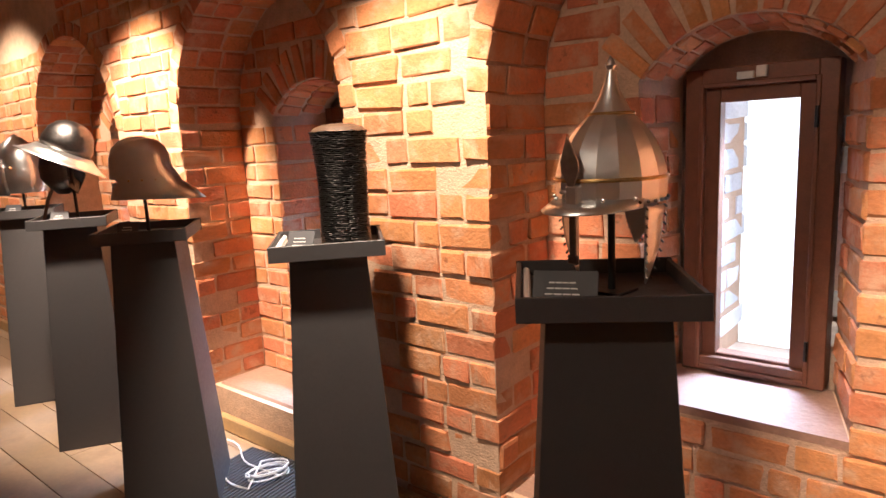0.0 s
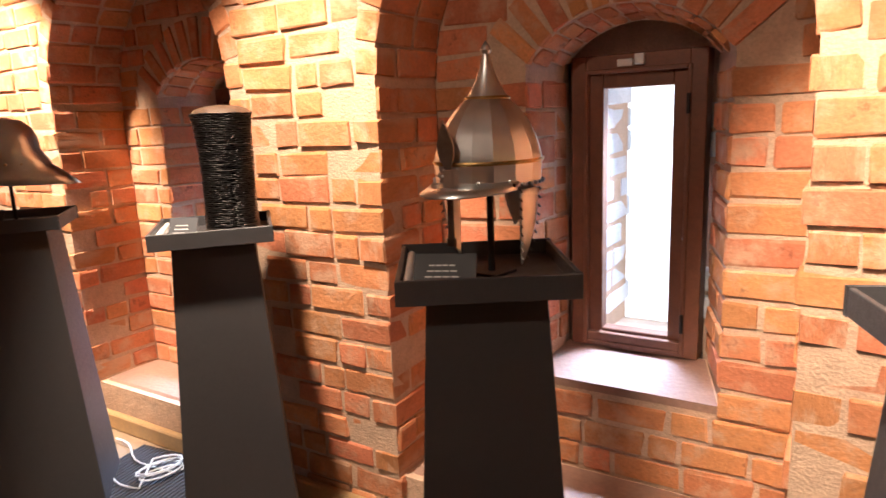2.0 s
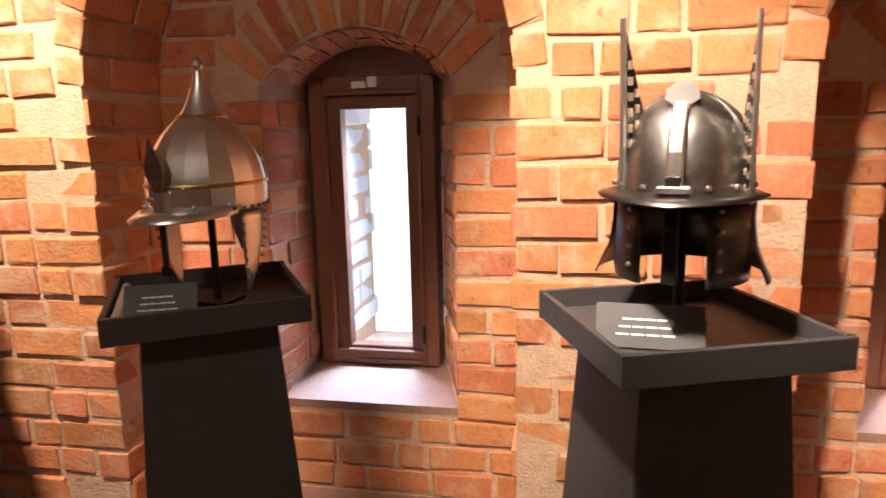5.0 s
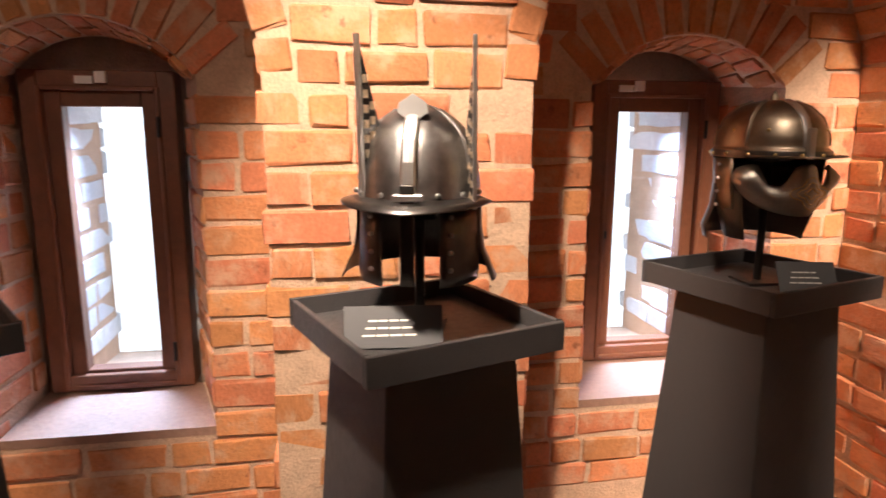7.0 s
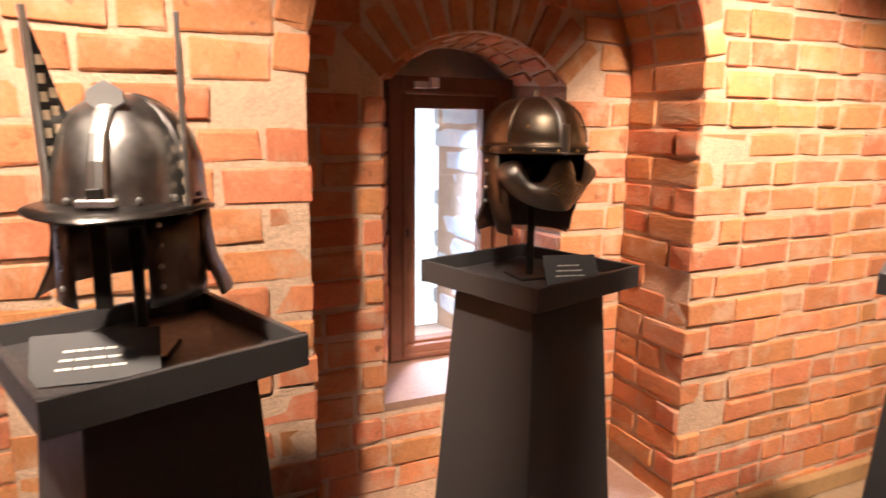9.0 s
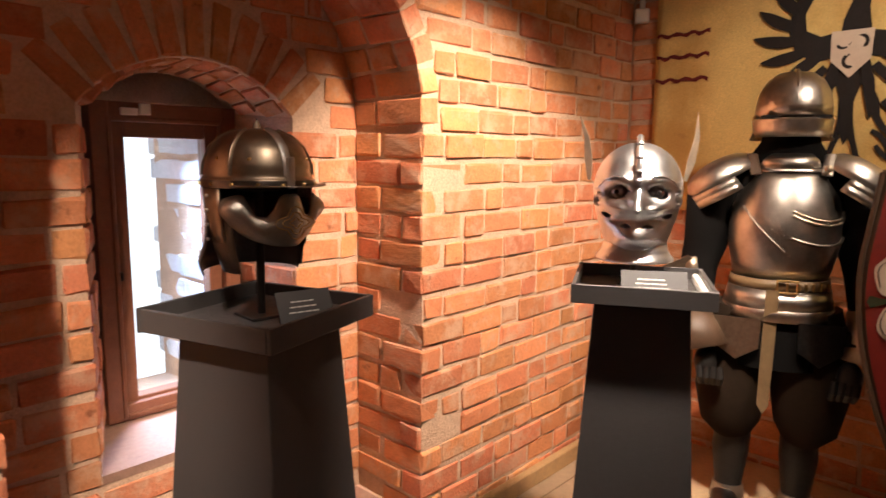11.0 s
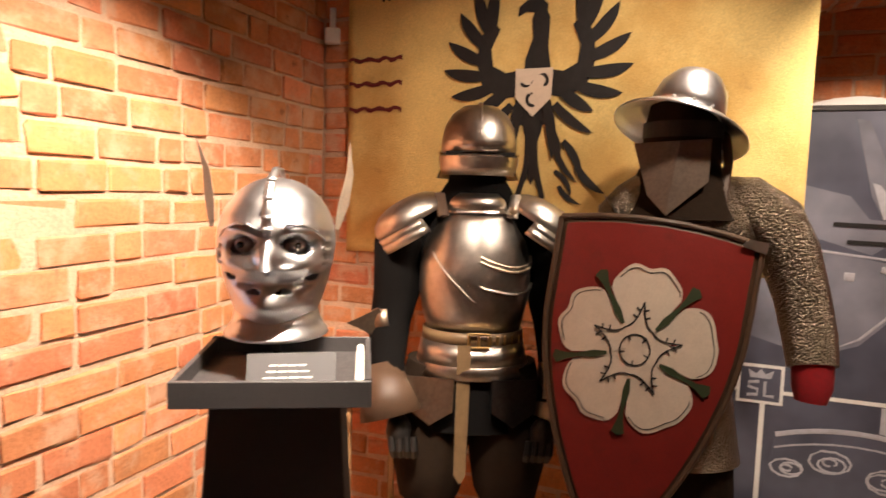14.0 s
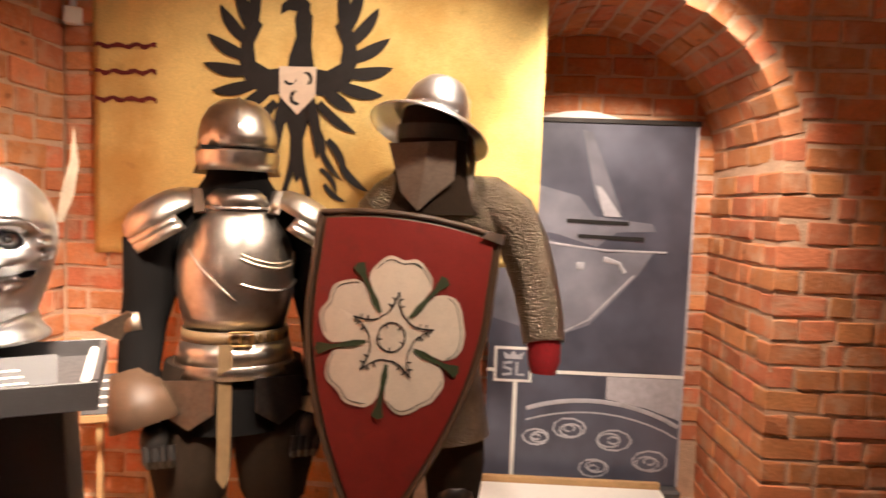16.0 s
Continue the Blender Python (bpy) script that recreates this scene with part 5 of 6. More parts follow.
# ---- banner ----
def cloth_banner():
    e = empty("banner", pose(XE - 0.02, 1.68, 0, 0, 0, -90), "yellow cloth banner with a black eagle and three red stripes", "banner")
    w0, w1, z0, z1 = -0.935, 0.935, 1.275, 2.82
    wave = lambda x, z: 0.007 * math.sin(7 * x + 1.3 * z) + 0.004 * math.sin(17 * x - 2 * z + 1) + 0.003 * math.sin(9 * z + 3 * x)
    bm = bmesh.new()
    n, m = 56, 44
    rows = [[bm.verts.new((w0 + (w1 - w0) * i / n, wave(w0 + (w1 - w0) * i / n, z) * 1.0 - 0.006, z + 0.006 * math.sin(5 * i / n * math.pi) * (j == 0))) for i in range(n + 1)] for j in range(m + 1) for z in [z0 + (z1 - z0) * j / m]]
    for p, q in zip(rows, rows[1:]):
        for i in range(n):
            bm.faces.new((p[i], p[i + 1], q[i + 1], q[i]))
    shell(part("cloth", bm, YELLOW, e), 0.002, 80)

    def lay(name, bm, mat, off=0.0035):
        bmesh.ops.subdivide_edges(bm, edges=[d for d in bm.edges if d.calc_length() > 0.12], cuts=2)
        for v in bm.verts:
            v.co.y += wave(v.co.x, v.co.z) - 0.0075 - off + 0.002
        return part(name, bm, mat, e)
    for k, z in enumerate((2.139, 2.033, 1.922)):
        up = [(-0.93 + 0.27 * i / 14, z + 0.006 * math.sin(i * 1.5 + k) + 0.009) for i in range(15)]
        dn = [(x, zz - 0.018 + 0.004 * math.sin(i * 2.1)) for i, (x, zz) in enumerate(up)]
        lay("red_stripe", slab(up + dn[::-1], 0.001), DARK_RED)
    cx = -0.075
    # eagle: body, neck and head
    lay("eagle_body", slab([(cx - 0.05, 2.02), (cx - 0.04, 2.12), (cx - 0.012, 2.2), (cx - 0.02, 2.27), (cx - 0.005, 2.32), (cx + 0.03, 2.325), (cx + 0.055, 2.28), (cx + 0.052, 2.16), (cx + 0.07, 2.05), (cx + 0.06, 1.9), (cx + 0.025, 1.78), (cx + 0.03, 1.66), (cx, 1.6), (cx - 0.03, 1.68), (cx - 0.03, 1.8), (cx - 0.06, 1.9)], 0.0012), BLACK)
    lay("eagle_head", slab([(cx - 0.078, 2.285), (cx - 0.075, 2.325), (cx - 0.04, 2.352), (cx + 0.01, 2.362), (cx + 0.045, 2.33), (cx + 0.04, 2.28), (cx - 0.01, 2.3), (cx - 0.045, 2.305)], 0.0012), BLACK, 0.0045)
    for s in (-1, 1):
        arm = [(cx + s * 0.04, 2.075), (cx + s * 0.12, 2.06), (cx + s * 0.175, 2.09), (cx + s * 0.185, 2.16), (cx + s * 0.15, 2.24), (cx + s * 0.19, 2.28), (cx + s * 0.235, 2.2), (cx + s * 0.245, 2.1), (cx + s * 0.215, 2.0), (cx + s * 0.13, 1.955), (cx + s * 0.04, 1.97)]
        lay("eagle_wing", slab(arm, 0.0012), BLACK, 0.0047)
        for k, (bx, bz, ang, ln, bend) in enumerate(((0.185, 2.25, 2, 0.17, -16), (0.2, 2.23, 26, 0.2, -22), (0.21, 2.17, 50, 0.19, -26), (0.22, 2.11, 72, 0.18, -26), (0.215, 2.05, 92, 0.18, -26), (0.18, 2.0, 112, 0.18, -26), (0.12, 1.98, 132, 0.15, -20))):
            bm = bmesh.new()
            feather(bm, (bx, bz), ang, ln, 0.07, bend, 0.0012, Matrix.Translation((cx, 0, 0)) @ Matrix.Diagonal((s, 1, 1, 1)), 9)
            lay("eagle_feather", bm, BLACK, 0.0058 + 0.0004 * k)
        # legs and tail plumes
        for k, (bx, bz, ang, ln, wd, bend) in enumerate(((0.03, 1.88, 130, 0.19, 0.034, 46), (0.09, 1.78, 165, 0.2, 0.036, -40), (0.1, 1.66, 120, 0.13, 0.03, 60), (0.02, 1.72, 178, 0.18, 0.03, -30), (0.12, 1.6, 150, 0.12, 0.03, -50), (0.02, 1.64, 150, 0.14, 0.03, 40), (0.09, 1.93, 140, 0.2, 0.055, -30), (0.13, 1.78, 135, 0.17, 0.045, 40), (0.19, 1.68, 150, 0.16, 0.045, -40), (0.05, 1.96, 165, 0.26, 0.06, 15))):
            bm = bmesh.new()
            feather(bm, (bx, bz), ang, ln, wd, bend, 0.0012, Matrix.Translation((cx, 0, 0)) @ Matrix.Diagonal((s, 1, 1, 1)), 8)
            lay("eagle_plume", bm, BLACK, 0.0045 + 0.0005 * k)
    lay("escutcheon", slab([(cx - 0.078, 2.075), (cx + 0.078, 2.075), (cx + 0.075, 1.955), (cx, 1.88), (cx - 0.075, 1.955)], 0.0012), CREAM, 0.011)
    for px, pz, a in ((-0.03, 2.03, 200), (0.03, 2.025, 300), (0.0, 1.95, 90)):
        bm = tube([(cx + px + 0.026 * math.cos(radians(a + t)), 0, pz + 0.026 * math.sin(radians(a + t))) for t in range(0, 220, 20)], [0.002] + [0.008] * 9 + [0.002], 6, flat=0.3)
        lay("crescent", bm, BLACK, 0.0125)
    for k, (x, wd) in enumerate(((-0.77, 0.012), (-0.74, 0.01), (-0.66, 0.03), (-0.585, 0.012), (-0.5, 0.035), (-0.42, 0.012))):
        lay("lettering", slab([(x, 2.39), (x + wd, 2.385), (x + wd + 0.006, 2.46), (x + 0.004, 2.46)], 0.0012), BLACK)
    part("pole", tube([(w0 - 0.03, 0.0, z1 + 0.008), (w1 + 0.03, 0.0, z1 + 0.008)], 0.012, 10), PINE, e)


cloth_banner()


# ---- roll-up display ----
def rollup():
    e = empty("roll_up_display", pose(4.27, 0.36, 0, 0, 0, -90), "grey roll-up display printed with armour photographs", "roll-up display")
    x0, x1 = -0.54, 0.49
    part("sheet", boxed(x0, x1, 0, 0.003, 0.08, 1.985), PRINT_DARK, e)
    part("top_rail", boxed(x0 - 0.004, x1 + 0.012, -0.008, 0.012, 1.975, 2.0, bevel=0.003), IRON, e)
    part("hanger", slab([(-0.22, 0), (-0.1, 0.03), (0.0, 0.038), (0.08, 0.03), (0.2, 0)], 0.004, pose(-0.1, 0, 2.0)), WHITE, e)
    part("cassette", boxed(x0, x1, -0.07, 0.045, 0.0, 0.085, bevel=0.012), CARD, e)
    part("border", boxed(x1 - 0.012, x1, -0.0035, -0.0005, 0.085, 1.97), PRINT_LIGHT, e)
    p = lambda name, pts, mat, off: part(name, slab(pts, 0.0008, pose(0, -off, 0)), mat, e)
    # upper photograph: a visor of polished steel
    curve = [(x0 + 0.02, 1.62), (x0 + 0.2, 1.66), (-0.1, 1.6), (-0.02, 1.5), (0.28, 1.47), (0.3, 1.43), (0.1, 1.42), (0.0, 1.34), (-0.2, 1.4), (x0 + 0.02, 1.45)]
    p("photo_shape", curve, PRINT_MID, 0.001)
    p("photo_shape", [(x0 + 0.02, 1.43), (0.05, 1.31), (0.3, 1.33), (0.22, 1.2), (-0.02, 0.93), (-0.2, 0.86), (x0 + 0.02, 0.95)], PRINT_MID, 0.002)
    p("photo_shape", [(-0.1, 1.94), (-0.05, 1.93), (0.12, 1.52), (0.02, 1.52), (-0.02, 1.6)], PRINT_MID, 0.003)
    p("photo_shape", [(-0.02, 1.66), (0.01, 1.65), (0.12, 1.5), (0.03, 1.5)], PRINT_LIGHT, 0.004)
    for a, b, z in ((-0.16, 0.16, 1.483), (-0.1, 0.24, 1.405)):
        p("photo_slot", [(a, z), (b, z - 0.006), (b, z - 0.026), (a, z - 0.02)], BLACK, 0.0055)
    bm = tube([(x0 + 0.05, -0.004, 1.4), (-0.2, -0.004, 1.35), (0.05, -0.004, 1.325), (0.36, -0.004, 1.325)], 0.006, 6, flat=0.3)
    part("photo_line", bm, PRINT_LIGHT, e)
    part("photo_line", tube([(-0.28, -0.004, 0.9), (-0.16, -0.004, 0.885), (-0.02, -0.004, 0.96), (0.2, -0.004, 1.2)], 0.006, 6, flat=0.3), PRINT_LIGHT, e)
    part("photo_line", tube([(0.04, -0.005, 1.28), (0.12, -0.005, 1.26), (0.15, -0.005, 1.21)], [0.016, 0.01, 0.012], 8, flat=0.3), PRINT_LIGHT, e)
    part("photo_line", tube([(-0.1, -0.005, 1.24), (-0.06, -0.005, 1.24)], 0.02, 10, flat=0.2), PRINT_LIGHT, e)
    # rules and badge
    part("rule", boxed(x0, x1, -0.004, -0.0012, 0.664, 0.682), WHITE, e)
    part("rule", boxed(-0.4, -0.378, -0.004, -0.0012, 0.09, 0.614), WHITE, e)
    b = part("badge", boxed(-0.505, -0.305, -0.0065, -0.0045, 0.612, 0.8), WHITE, e, "dark square badge with a pale crest")
    part("badge_field", boxed(-0.49, -0.32, -0.0085, -0.0067, 0.627, 0.785), PRINT_DARK, b)
    part("badge_crest", slab([(-0.45, 0.735), (-0.36, 0.735), (-0.35, 0.775), (-0.385, 0.755), (-0.405, 0.78), (-0.425, 0.755), (-0.46, 0.775)], 0.001, pose(0, -0.009, 0)), PRINT_LIGHT, b)
    for pts in ([(-0.41, 0.718), (-0.455, 0.712), (-0.455, 0.69), (-0.415, 0.68), (-0.415, 0.655), (-0.46, 0.65)], [(-0.385, 0.72), (-0.385, 0.652), (-0.345, 0.652)]):
        part("badge_mark", tube([(x, -0.01, z) for x, z in pts], 0.008, 6, flat=0.3), PRINT_LIGHT, b)
    # lower photograph: an engraved round
    p("photo_shape", [(0.09, 0.66), (0.48, 0.66), (0.48, 0.44), (0.3, 0.5), (0.09, 0.54)], PRINT_LIGHT, 0.001)
    arc = [(0.0 + 0.95 * math.sin(radians(a)), -0.36 + 0.9 * math.cos(radians(a))) for a in range(-20, 31, 5)]
    p("photo_shape", [(max(-0.375, min(0.475, x)), z) for x, z in arc] + [(0.475, 0.09), (-0.375, 0.09)], PRINT_DARK, 0.0025)
    part("photo_line", tube([(max(-0.375, min(0.47, x)), -0.005, z - 0.012) for x, z in arc], 0.013, 6, flat=0.2), PRINT_LIGHT, e)
    part("photo_line", tube([(max(-0.375, min(0.47, x)), -0.005, z - 0.075) for x, z in arc], 0.005, 6, flat=0.2), PRINT_LIGHT, e)
    for k, (x, z, r) in enumerate(((0.13, 0.32, 0.105), (0.33, 0.21, 0.105), (-0.09, 0.37, 0.1), (-0.26, 0.32, 0.08), (0.05, 0.17, 0.09))):
        for s in (-1, 1):
            pts = [(x + (r * (1 - t / 18)) * math.cos(s * t * 0.6 + k), -0.0055, z + (r * (1 - t / 18)) * 0.62 * math.sin(s * t * 0.6 + k)) for t in range(16)]
            part("photo_scroll", tube(pts, 0.0055, 5, flat=0.2), PRINT_LIGHT, e)


rollup()

# ---- platform, text stand and small fittings ----
pf = empty("platform", pose(0, 0, 0), "low pale wooden platform under the armoured figures", "platform")
part("deck", boxed(2.86, XE - 0.03, 0.62, 2.3, 0.02, 0.086, bevel=0.003), PALE_BOARD, pf)
part("front_strip", boxed(2.835, 2.858, 0.62, 2.3, 0.0, 0.09, bevel=0.003), PINE, pf)
pb = empty("white_board", pose(0, 0, 0), "low white board with a pine edge before the display", "board")
part("deck", boxed(XE + 0.02, 4.14, 0.0, 1.0, 0.0, 0.12, bevel=0.004), WHITE, pb)
part("edge_strip", boxed(4.142, 4.17, 0.0, 1.0, 0.0, 0.15, bevel=0.003), PINE, pb)

ts = empty("text_stand", pose(3.36, 2.4, 0, 0, 0, -72), "slanted grey text panel on a wooden stand", "text stand")
part("leg", boxed(-0.07, -0.045, 0.0, 0.03, 0.0, 0.64, bevel=0.003), PINE, ts)
part("leg", boxed(0.12, 0.145, 0.0, 0.03, 0.0, 0.64, bevel=0.003), PINE, ts)
part("rail", boxed(-0.12, 0.2, -0.03, 0.0, 0.635, 0.665, bevel=0.003), PINE, ts)
part("panel", boxed(-0.12, 0.2, -0.003, 0.003, 0.0, 0.17, m=pose(0, -0.02, 0.667, -40)), CARD, ts)
for k in range(4):
    part("lettering", boxed(-0.1, 0.14 - 0.03 * (k % 2), -0.0045, -0.0031, 0.03 + 0.035 * k, 0.04 + 0.035 * k, m=pose(0, -0.02, 0.667, -40)), WHITE, ts)

so = empty("junction_box", pose(XE - 0.02, YF - 0.055, 2.22, 0, 0, -60), "small white plastic junction box in the wall corner", "junction box")
part("box", boxed(-0.035, 0.035, -0.03, 0.02, 0, 0.07, bevel=0.006), WHITE, so)
smooth(part("conduit", tube([(0, 0, 0.068), (0, 0, 0.16)], 0.014, 10), WHITE, so))

# ribbed mat and white cable by the second niche
mt = empty("ribbed_mat", pose(-2.38, 2.43, 0.0, 0, 0, 8), "black ribbed rubber mat on the floorboards", "mat")
part("backing", boxed(-0.32, 0.32, -0.36, 0.3, 0.0, 0.005, bevel=0.002), RUBBER, mt)
for k in range(30):
    part("rib", boxed(-0.315 + k * 0.0215, -0.305 + k * 0.0215, -0.355, 0.295, 0.005, 0.011), RIB, mt)
cb = empty("cable", pose(-2.40, 2.54, 0.012), "loose white electric cable coiled on the mat", "cable")
pts = [(-0.5 + 0.055 * t, 0.1 - 0.012 * t + 0.02 * math.sin(t * 0.9), 0.008) for t in range(9)]
loops = [(0.0 + 0.06 * math.cos(t * 0.5) + 0.012 * math.sin(t * 0.23), 0.0 + 0.09 * math.sin(t * 0.5 + 0.4), 0.008 + 0.0012 * t) for t in range(44)]
tail = [(0.02 - 0.05 * t, -0.12 - 0.02 * math.sin(t * 0.8), 0.008) for t in range(9)]
smooth(part("flex", tube(pts + loops + tail, 0.0045, 6), WHITE, cb))
part("plug", boxed(-0.44, -0.38, -0.14, -0.1, 0.0, 0.03, bevel=0.006), WHITE, cb)

# ---- bricks, laid course by course ----
def brick_mesh(length, depth, height, seed, mat=BRICK):
    rnd = random.Random(seed)
    bm = boxed(-length / 2, length / 2, -depth / 2, depth / 2, -height / 2, height / 2, bevel=rnd.uniform(0.003, 0.008))
    for v in bm.verts:
        v.co += Vector((rnd.uniform(-1, 1) * 0.005, rnd.uniform(-1, 1) * 0.003, rnd.uniform(-1, 1) * 0.0055))
    if rnd.random() < 0.4:
        v = max(bm.verts, key=lambda v: v.co.x * rnd.choice((-1, 1)) + v.co.z * rnd.choice((-1, 1)) - v.co.y)
        v.co *= 0.92
    bm.normal_update()
    me = bpy.data.meshes.new("brick")
    bm.to_mesh(me)
    bm.free()
    me.materials.append(mat)
    return me


COURSE, JOINT, BH, BD = 0.1014, 0.017, 0.084, 0.09
# Near-white brick colour that holds the glare of daylight on the reveals
DAYLIT_BRICK = material("daylit_brick", (0.72, 0.72, 0.74), 0.9, bump=0.004, scale=14, vary=0.2, rand=0.15)
LONG = [brick_mesh(0.226, BD, BH, 10 + i) for i in range(9)]
SHORT = [brick_mesh(0.108, BD, BH, 40 + i) for i in range(9)]
DAYLIT = [brick_mesh(0.226, BD, BH, 70 + i, DAYLIT_BRICK) for i in range(4)]
rb = random.Random(7)


def put_brick(wall, place, u, n, length, depth=BD, height=BH, proud=None):
    """One brick: its outer face's middle at place, along u, facing n."""
    me = rb.choice(LONG if length > 0.165 else SHORT)
    base = 0.226 if length > 0.165 else 0.108
    ob = new("brick", me)
    ob.parent = wall
    u, n = Vector(u).normalized(), Vector(n).normalized()
    w = u.cross(n) * -1
    p = rb.uniform(-0.002, 0.007) if proud is None else proud
    c = Vector(place) - n * (depth / 2 - p)
    rot = Matrix((u, -n, w)).transposed().to_4x4()
    wob = Euler((rb.uniform(-1, 1) * 0.02, rb.uniform(-1, 1) * 0.016, rb.uniform(-1, 1) * 0.018)).to_matrix().to_4x4()
    ob.matrix_world = Matrix.Translation(c) @ rot @ wob @ Matrix.Diagonal((length / base, depth / BD, height / BH, 1))
    return ob


def fill(a, b, start):
    """Cut the stretch a..b of one course into bricks."""
    out, x, k = [], a, start
    while b - x > 0.045:
        length = (0.225 if k % 3 else 0.108) * rb.uniform(0.86, 1.1)
        if b - x - length < 0.06:
            length = b - x
            if length > 0.26:
                length = (length - JOINT) * 0.5
        out.append((x, x + length))
        x += length + JOINT
        k += 1
    return out


def courses(wall, origin, u, n, z0, z1, spans, phase=0):
    """Courses on a plane through origin; spans(z) gives the free stretches along u at a height."""
    u, o = Vector(u), Vector(origin)
    k0, k1 = math.ceil((z0 - 0.02) / COURSE), int(z1 / COURSE)
    for k in range(k0, k1):
        z = k * COURSE + COURSE / 2
        sag = rb.uniform(-0.005, 0.005)
        for a, b in spans(z, k):
            for p, q in fill(a, b, (k + phase) % 3 + (k * 7) % 2):
                put_brick(wall, o + u * ((p + q) / 2) + Vector((0, 0, z + sag)), u, n, q - p, height=BH * rb.uniform(0.9, 1.07))


def quoin(k, side):
    """Lengths of a corner brick on the face and on the jamb."""
    return (0.22, 0.105) if (k + side) % 2 else (0.105, 0.22)


def corner(wall, x, y, sx, sy, z0, z1, side):
    """Corner bricks at (x, y); the wall lies towards sx along x and sy along y."""
    for k in range(math.ceil((z0 - 0.02) / COURSE), int(z1 / COURSE)):
        a, b = quoin(k, side)
        me = rb.choice(LONG)
        ob = new("brick", me)
        ob.parent = wall
        j = (rb.uniform(-0.01, 0.011), rb.uniform(-0.009, 0.009))
        ob.matrix_world = Matrix.Translation((x + sx * (a / 2 - j[0]), y + sy * (b / 2 - j[1]), k * COURSE + COURSE / 2)) @ pose(0, 0, 0, rb.uniform(-0.6, 0.6), rb.uniform(-0.6, 0.6), rb.uniform(-0.8, 0.8)) @ Matrix.Diagonal((a / 0.226, b / BD, rb.uniform(0.95, 1.03), 1))


def minus(a, b, cuts):
    out, x = [], a
    for p, q in sorted(cuts):
        if p > x:
            out.append((x, min(p, b)))
        x = max(x, q)
    if x < b:
        out.append((x, b))
    return [(p, q) for p, q in out if q - p > 0.04]


TOPZ = 2.56
for i, (xa, xb, zs) in enumerate(NICHES):
    wall = BAYS[i]
    wx = WINDOWS[i]
    R, xc = (xb - xa) / 2, (xa + xb) / 2
    led = LEDGE[i]
    near = i >= 1
    # jamb corners and jambs
    for x, s, side in ((xa, -1, 0), (xb, 1, 1)):
        if not near and s < 0:
            continue
        corner(wall, x, YF, s, 1, 0.0, zs + 0.06, side)
        courses(wall, (x, YF, 0), (0, 1, 0), (-s, 0, 0), led, zs + 0.02, lambda z, k, sd=side: [(quoin(k, sd)[1] + JOINT, YB - YF)])
    # vault of the niche
    n = max(8, round(math.pi * R / COURSE))
    for j in range(n):
        a = math.pi * (j + 0.5) / n
        rad = Vector((-math.cos(a), 0, math.sin(a)))
        for p, q in fill(0.0, YB - YF, j):
            put_brick(wall, Vector((xc, YF + (p + q) / 2, zs)) + rad * R, (0, 1, 0), -rad, q - p, height=(math.pi * R / n - JOINT * 0.8))
    # back of the niche, round the window splay, with its ring of voussoirs
    ring = 0.18
    fa, fb = FRONTS[i]

    def spans(z, k):
        half = R if z < zs else math.sqrt(max(0, R * R - (z - zs) ** 2))
        a, b = xc - half, xc + half
        if z < SILL:
            return [(a, b)]
        if z < SPRING:
            return minus(a, b, [(fa, fb)])
        d = z - SPRING
        top = RISE + ring
        if d > top:
            return [(a, b)]
        hw = max(0.03, ((fb - fa) / 2 + ring) * math.sqrt(max(0, 1 - (d / top) ** 2)) * 0.99)
        return minus(a, b, [((fa + fb) / 2 - hw, (fa + fb) / 2 + hw)])
    courses(wall, (0, YB, 0), (1, 0, 0), (0, -1, 0), led, zs + R - 0.1, spans, 1)
    arc = arch_points(fa, fb, SPRING, RISE, 11)
    for j in range(11):
        (p0, q0), (p1, q1) = arc[j], arc[j + 1]
        mid = Vector(((p0 + p1) / 2, YB, (q0 + q1) / 2))
        t = Vector((p1 - p0, 0, q1 - q0)).normalized()
        nrm = Vector((-t.z, 0, t.x))
        put_brick(wall, mid + nrm * (ring / 2 + 0.004), nrm, (0, -1, 0), ring, height=math.hypot(p1 - p0, q1 - q0) - 0.012, proud=0.002)
        for f in (0.3, 0.75):
            a2 = arch_points(fa + f * (wx - BACK - fa), fb + f * (wx + BACK - fb), SPRING + 0.02 * f, RISE + f * (0.13 - RISE), 11)
            m2 = Vector(((a2[j][0] + a2[j + 1][0]) / 2, YB + f * (YW - YB), (a2[j][1] + a2[j + 1][1]) / 2))
            put_brick(wall, m2, Vector((0, 1, -0.1)), -nrm, 0.125, height=math.hypot(a2[j + 1][0] - a2[j][0], a2[j + 1][1] - a2[j][1]) - 0.01, proud=0.006)
    # splayed jambs of the window
    for s in (-1, 1):
        u = Vector((wx + s * BACK - (fa, fb)[s > 0], YW - YB, 0))
        ln = u.length
        courses(wall, ((fa, fb)[s > 0], YB, 0), u.normalized(), (-s * u.y, s * u.x, 0), SILL, SPRING + 0.02, lambda z, k: [(0.004, ln)], s)
    # outer reveal: bricks swapped for pale ones, strong daylight put into their colour
    for s in (-1, 1):
        courses(wall, (wx + s * 0.195, YW + 0.12, 0), (0, 1, 0), (-s, 0, 0), 0.56, 1.66, lambda z, k: [(0.02, YO - YW - 0.14)], s)
        for ob in wall.children:
            if ob.name.startswith("brick") and ob.matrix_world.translation.y > YW + 0.12:
                ob.data = rb.choice(DAYLIT)

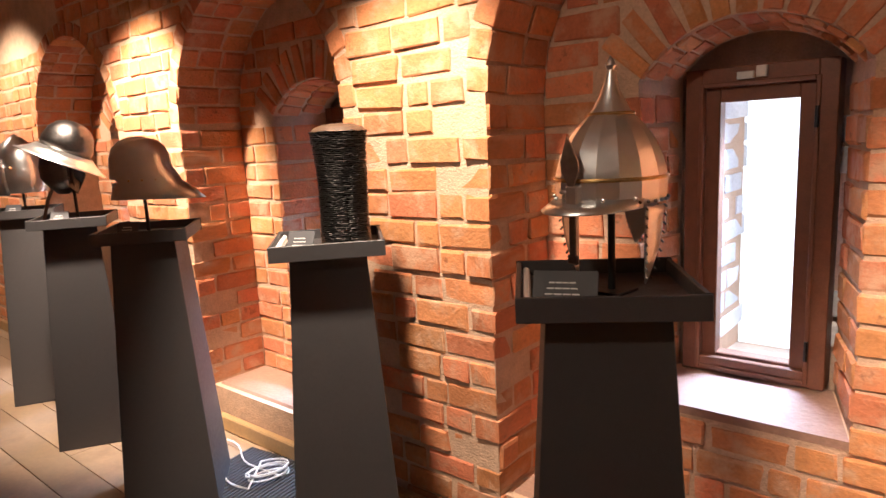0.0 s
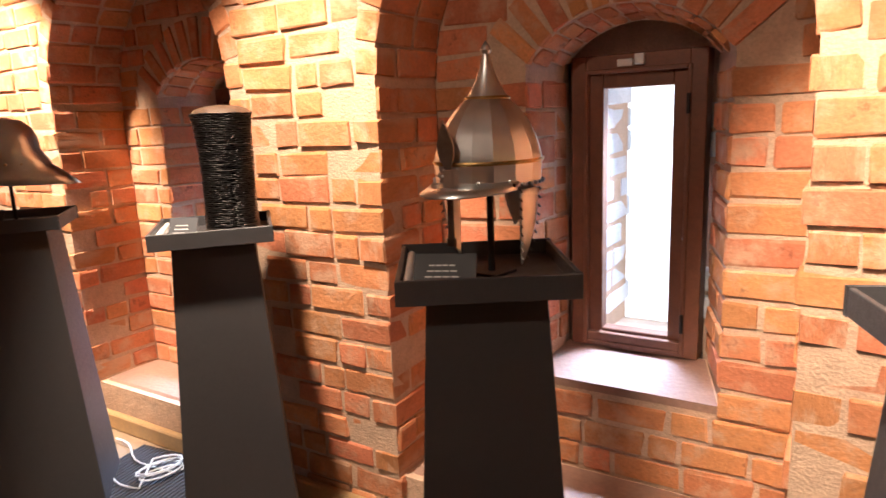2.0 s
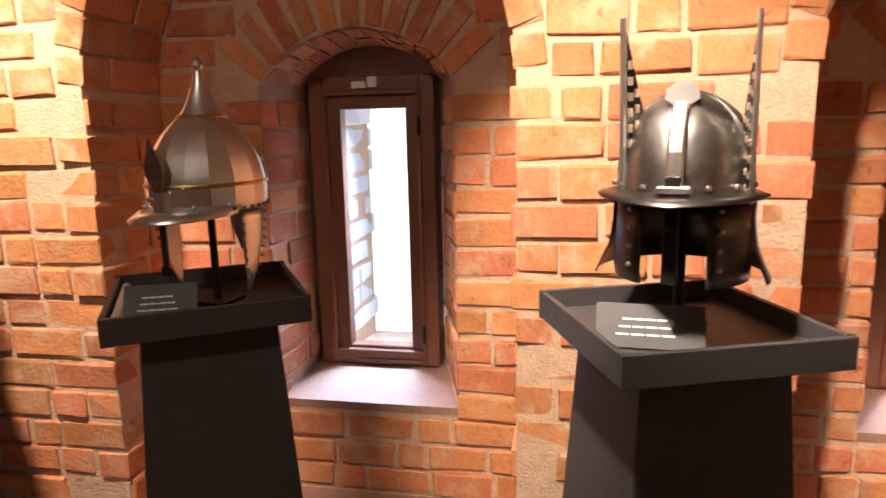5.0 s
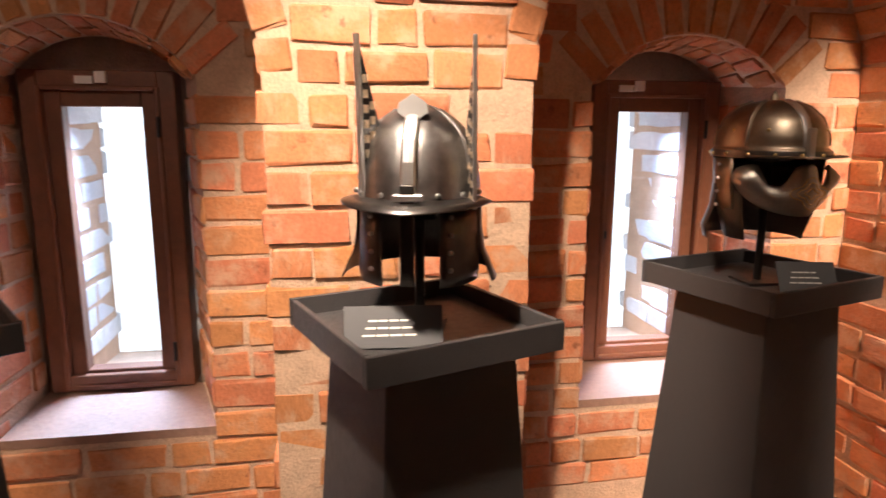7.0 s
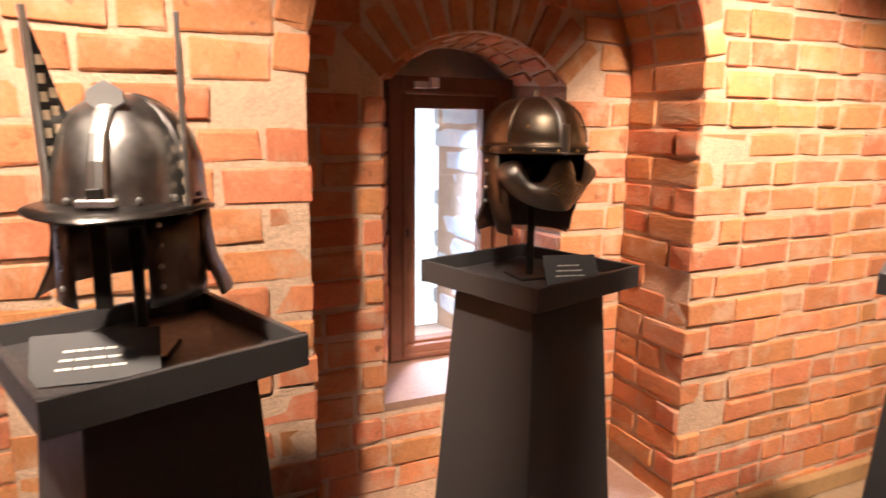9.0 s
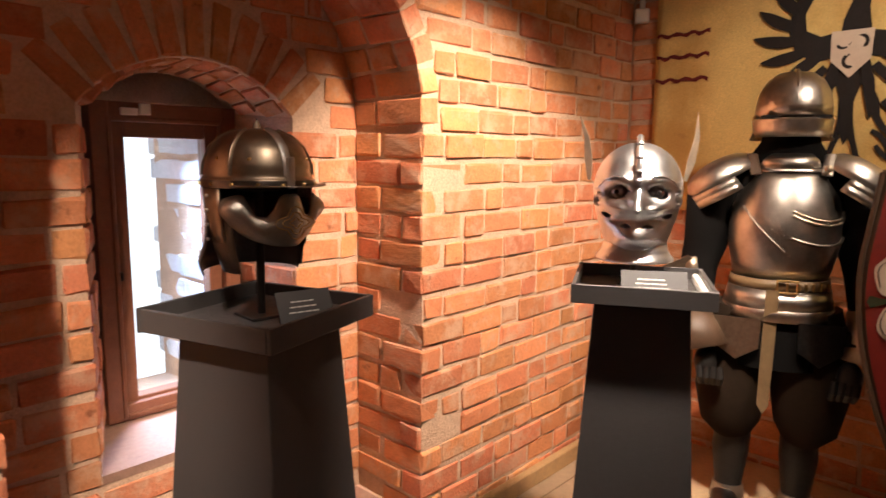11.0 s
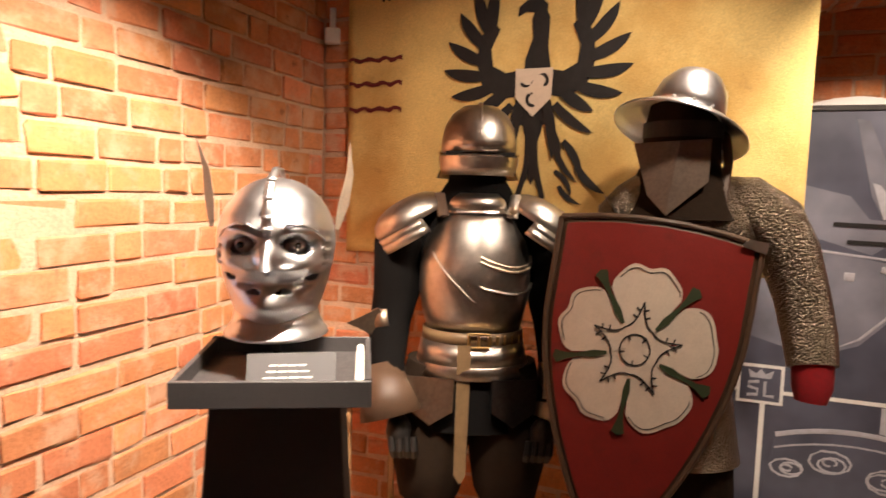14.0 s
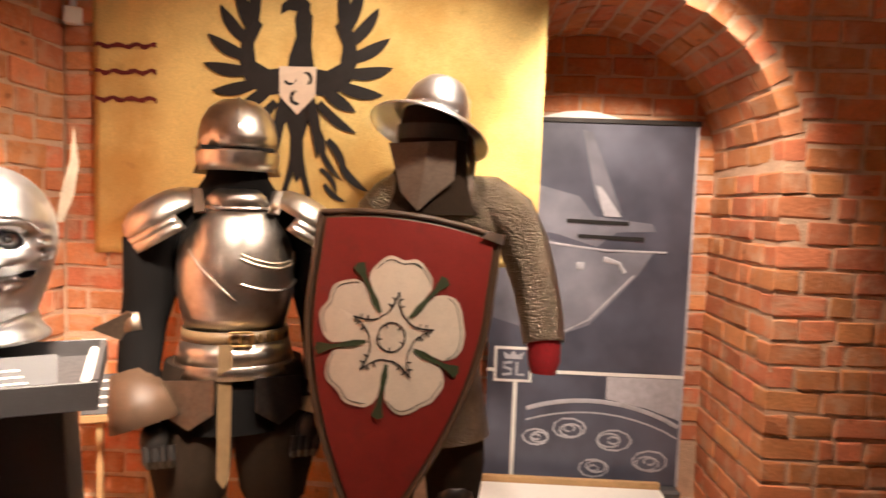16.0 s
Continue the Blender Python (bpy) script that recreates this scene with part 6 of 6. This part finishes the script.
# faces of the piers between the niches
PIERS = [(0, NICHES[0][1], NICHES[1][0]), (1, NICHES[1][1], NICHES[2][0]), (2, NICHES[2][1], NICHES[3][0])]
for i, a, b in PIERS:
    wall = structure("wall_north_%d" % (5 + i), "rough red brick pier with pale mortar joints")

    def spans(z, k):
        if k < int((NICHES[i][2] + 0.06) / COURSE):
            return [(a + quoin(k, 1)[0] + JOINT, b - quoin(k, 0)[0] - JOINT)]
        out = [a, b]
        for q, (xa, xb, zs) in enumerate(NICHES[i:i + 2]):
            R, d = (xb - xa) / 2 + 0.094, z - zs
            half = math.sqrt(max(0, R * R - d * d))
            out[q] = ((xa + xb) / 2 + half) if q == 0 else ((xa + xb) / 2 - half)
        return [(out[0], out[1])]
    courses(wall, (0, YF, 0), (1, 0, 0), (0, -1, 0), 0, TOPZ, spans, i)
# wall from the last niche to the east corner
wall = structure("wall_north_8", "red brick corner wall with pale mortar joints")


def spans(z, k):
    xa, xb, zs = NICHES[3]
    if k < int((zs + 0.06) / COURSE):
        return [(xb + quoin(k, 1)[0] + JOINT, XE)]
    R, d = (xb - xa) / 2 + 0.094, z - zs
    return [((xa + xb) / 2 + math.sqrt(max(0, R * R - d * d)), XE)]


courses(wall, (0, YF, 0), (1, 0, 0), (0, -1, 0), 0, TOPZ, spans)

# wall west of the first niche
wall = structure("wall_north_9", "red brick wall far along the room")
courses(wall, (0, YF, 0), (1, 0, 0), (0, -1, 0), 0, 2.3, lambda z, k: [(-7.0, NICHES[0][0] - 0.03 + (0 if z < 1.644 else (1 - math.sqrt(max(0, 1 - ((z - 1.644) / 0.63) ** 2))) * 0.6))])

# east wall: flat stretch, recess, pier
courses(WALL_E, (XE, 0, 0), (0, 1, 0), (-1, 0, 0), 0, TOPZ, lambda z, k: [((EN1 + 0.1) if z < 1.4 else 2.5, YF - 0.01)])
WALL_E2 = structure("wall_east_2", "red brick recess with a round vault in the east wall")
courses(WALL_E2, (XEB, 0, 0), (0, 1, 0), (-1, 0, 0), 0.3, TOPZ, lambda z, k: [(EN0, EN1)], 1)
for k in range(0, int(1.75 / COURSE)):
    z = k * COURSE + COURSE / 2
    a, b = quoin(k, 0)
    ob = new("brick", rb.choice(LONG))
    ob.parent = WALL_E2
    ob.matrix_world = Matrix.Translation((XE + b / 2 + rb.uniform(-0.006, 0.004), EN0 - a / 2 + rb.uniform(-0.004, 0.006), z)) @ Matrix.Diagonal((b / 0.226, a / BD, 1, 1))
    for p, q in fill(b + JOINT, XEB - XE, k):
        put_brick(WALL_E2, (XE + (p + q) / 2, EN0, z), (1, 0, 0), (0, 1, 0), q - p)
    for p, q in fill(YS + 0.5, EN0 - a - JOINT, k):
        put_brick(WALL_E2, (XE, (p + q) / 2, z), (0, 1, 0), (-1, 0, 0), q - p)
R = (EN1 - EN0) / 2
n = round(math.pi * R / COURSE)
for j in range(n):
    a = math.pi * (j + 0.5) / n
    rad = Vector((0, -math.cos(a), math.sin(a)))
    for p, q in fill(0.0, XEB - XE, j):
        put_brick(WALL_E2, Vector((XE + (p + q) / 2, (EN0 + EN1) / 2, 1.75)) + rad * R, (1, 0, 0), -rad, q - p, height=math.pi * R / n - JOINT)
for k in range(int(1.75 / COURSE), int(TOPZ / COURSE)):
    z = k * COURSE + COURSE / 2
    d = z - 1.75
    half = math.sqrt(max(0, (R + 0.094) ** 2 - d * d))
    for p, q in fill(YS + 0.5, (EN0 + EN1) / 2 - half, k) + fill((EN0 + EN1) / 2 + half, 1.2, k):
        put_brick(WALL_E2, (XE, (p + q) / 2, z), (0, 1, 0), (-1, 0, 0), q - p)

# floorboards
BOARDS = [boxed(-1.5, 1.5, -0.09, 0.09, -0.012, 0, bevel=0.002) for i in range(1)]
bm = BOARDS[0]
board_me = bpy.data.meshes.new("floorboard")
bm.to_mesh(board_me)
board_me.materials.append(BOARD)
rf = random.Random(3)
y = YS + 0.09
while y < YF + 0.4:
    x = XW + rf.uniform(0, 2)
    while x < XE + 2.2:
        ob = new("floorboard", board_me)
        ob.parent = floor_ob
        ob.matrix_world = pose(x, y, rf.uniform(-0.0015, 0.0))
        x += 3.004
    y += 0.1835
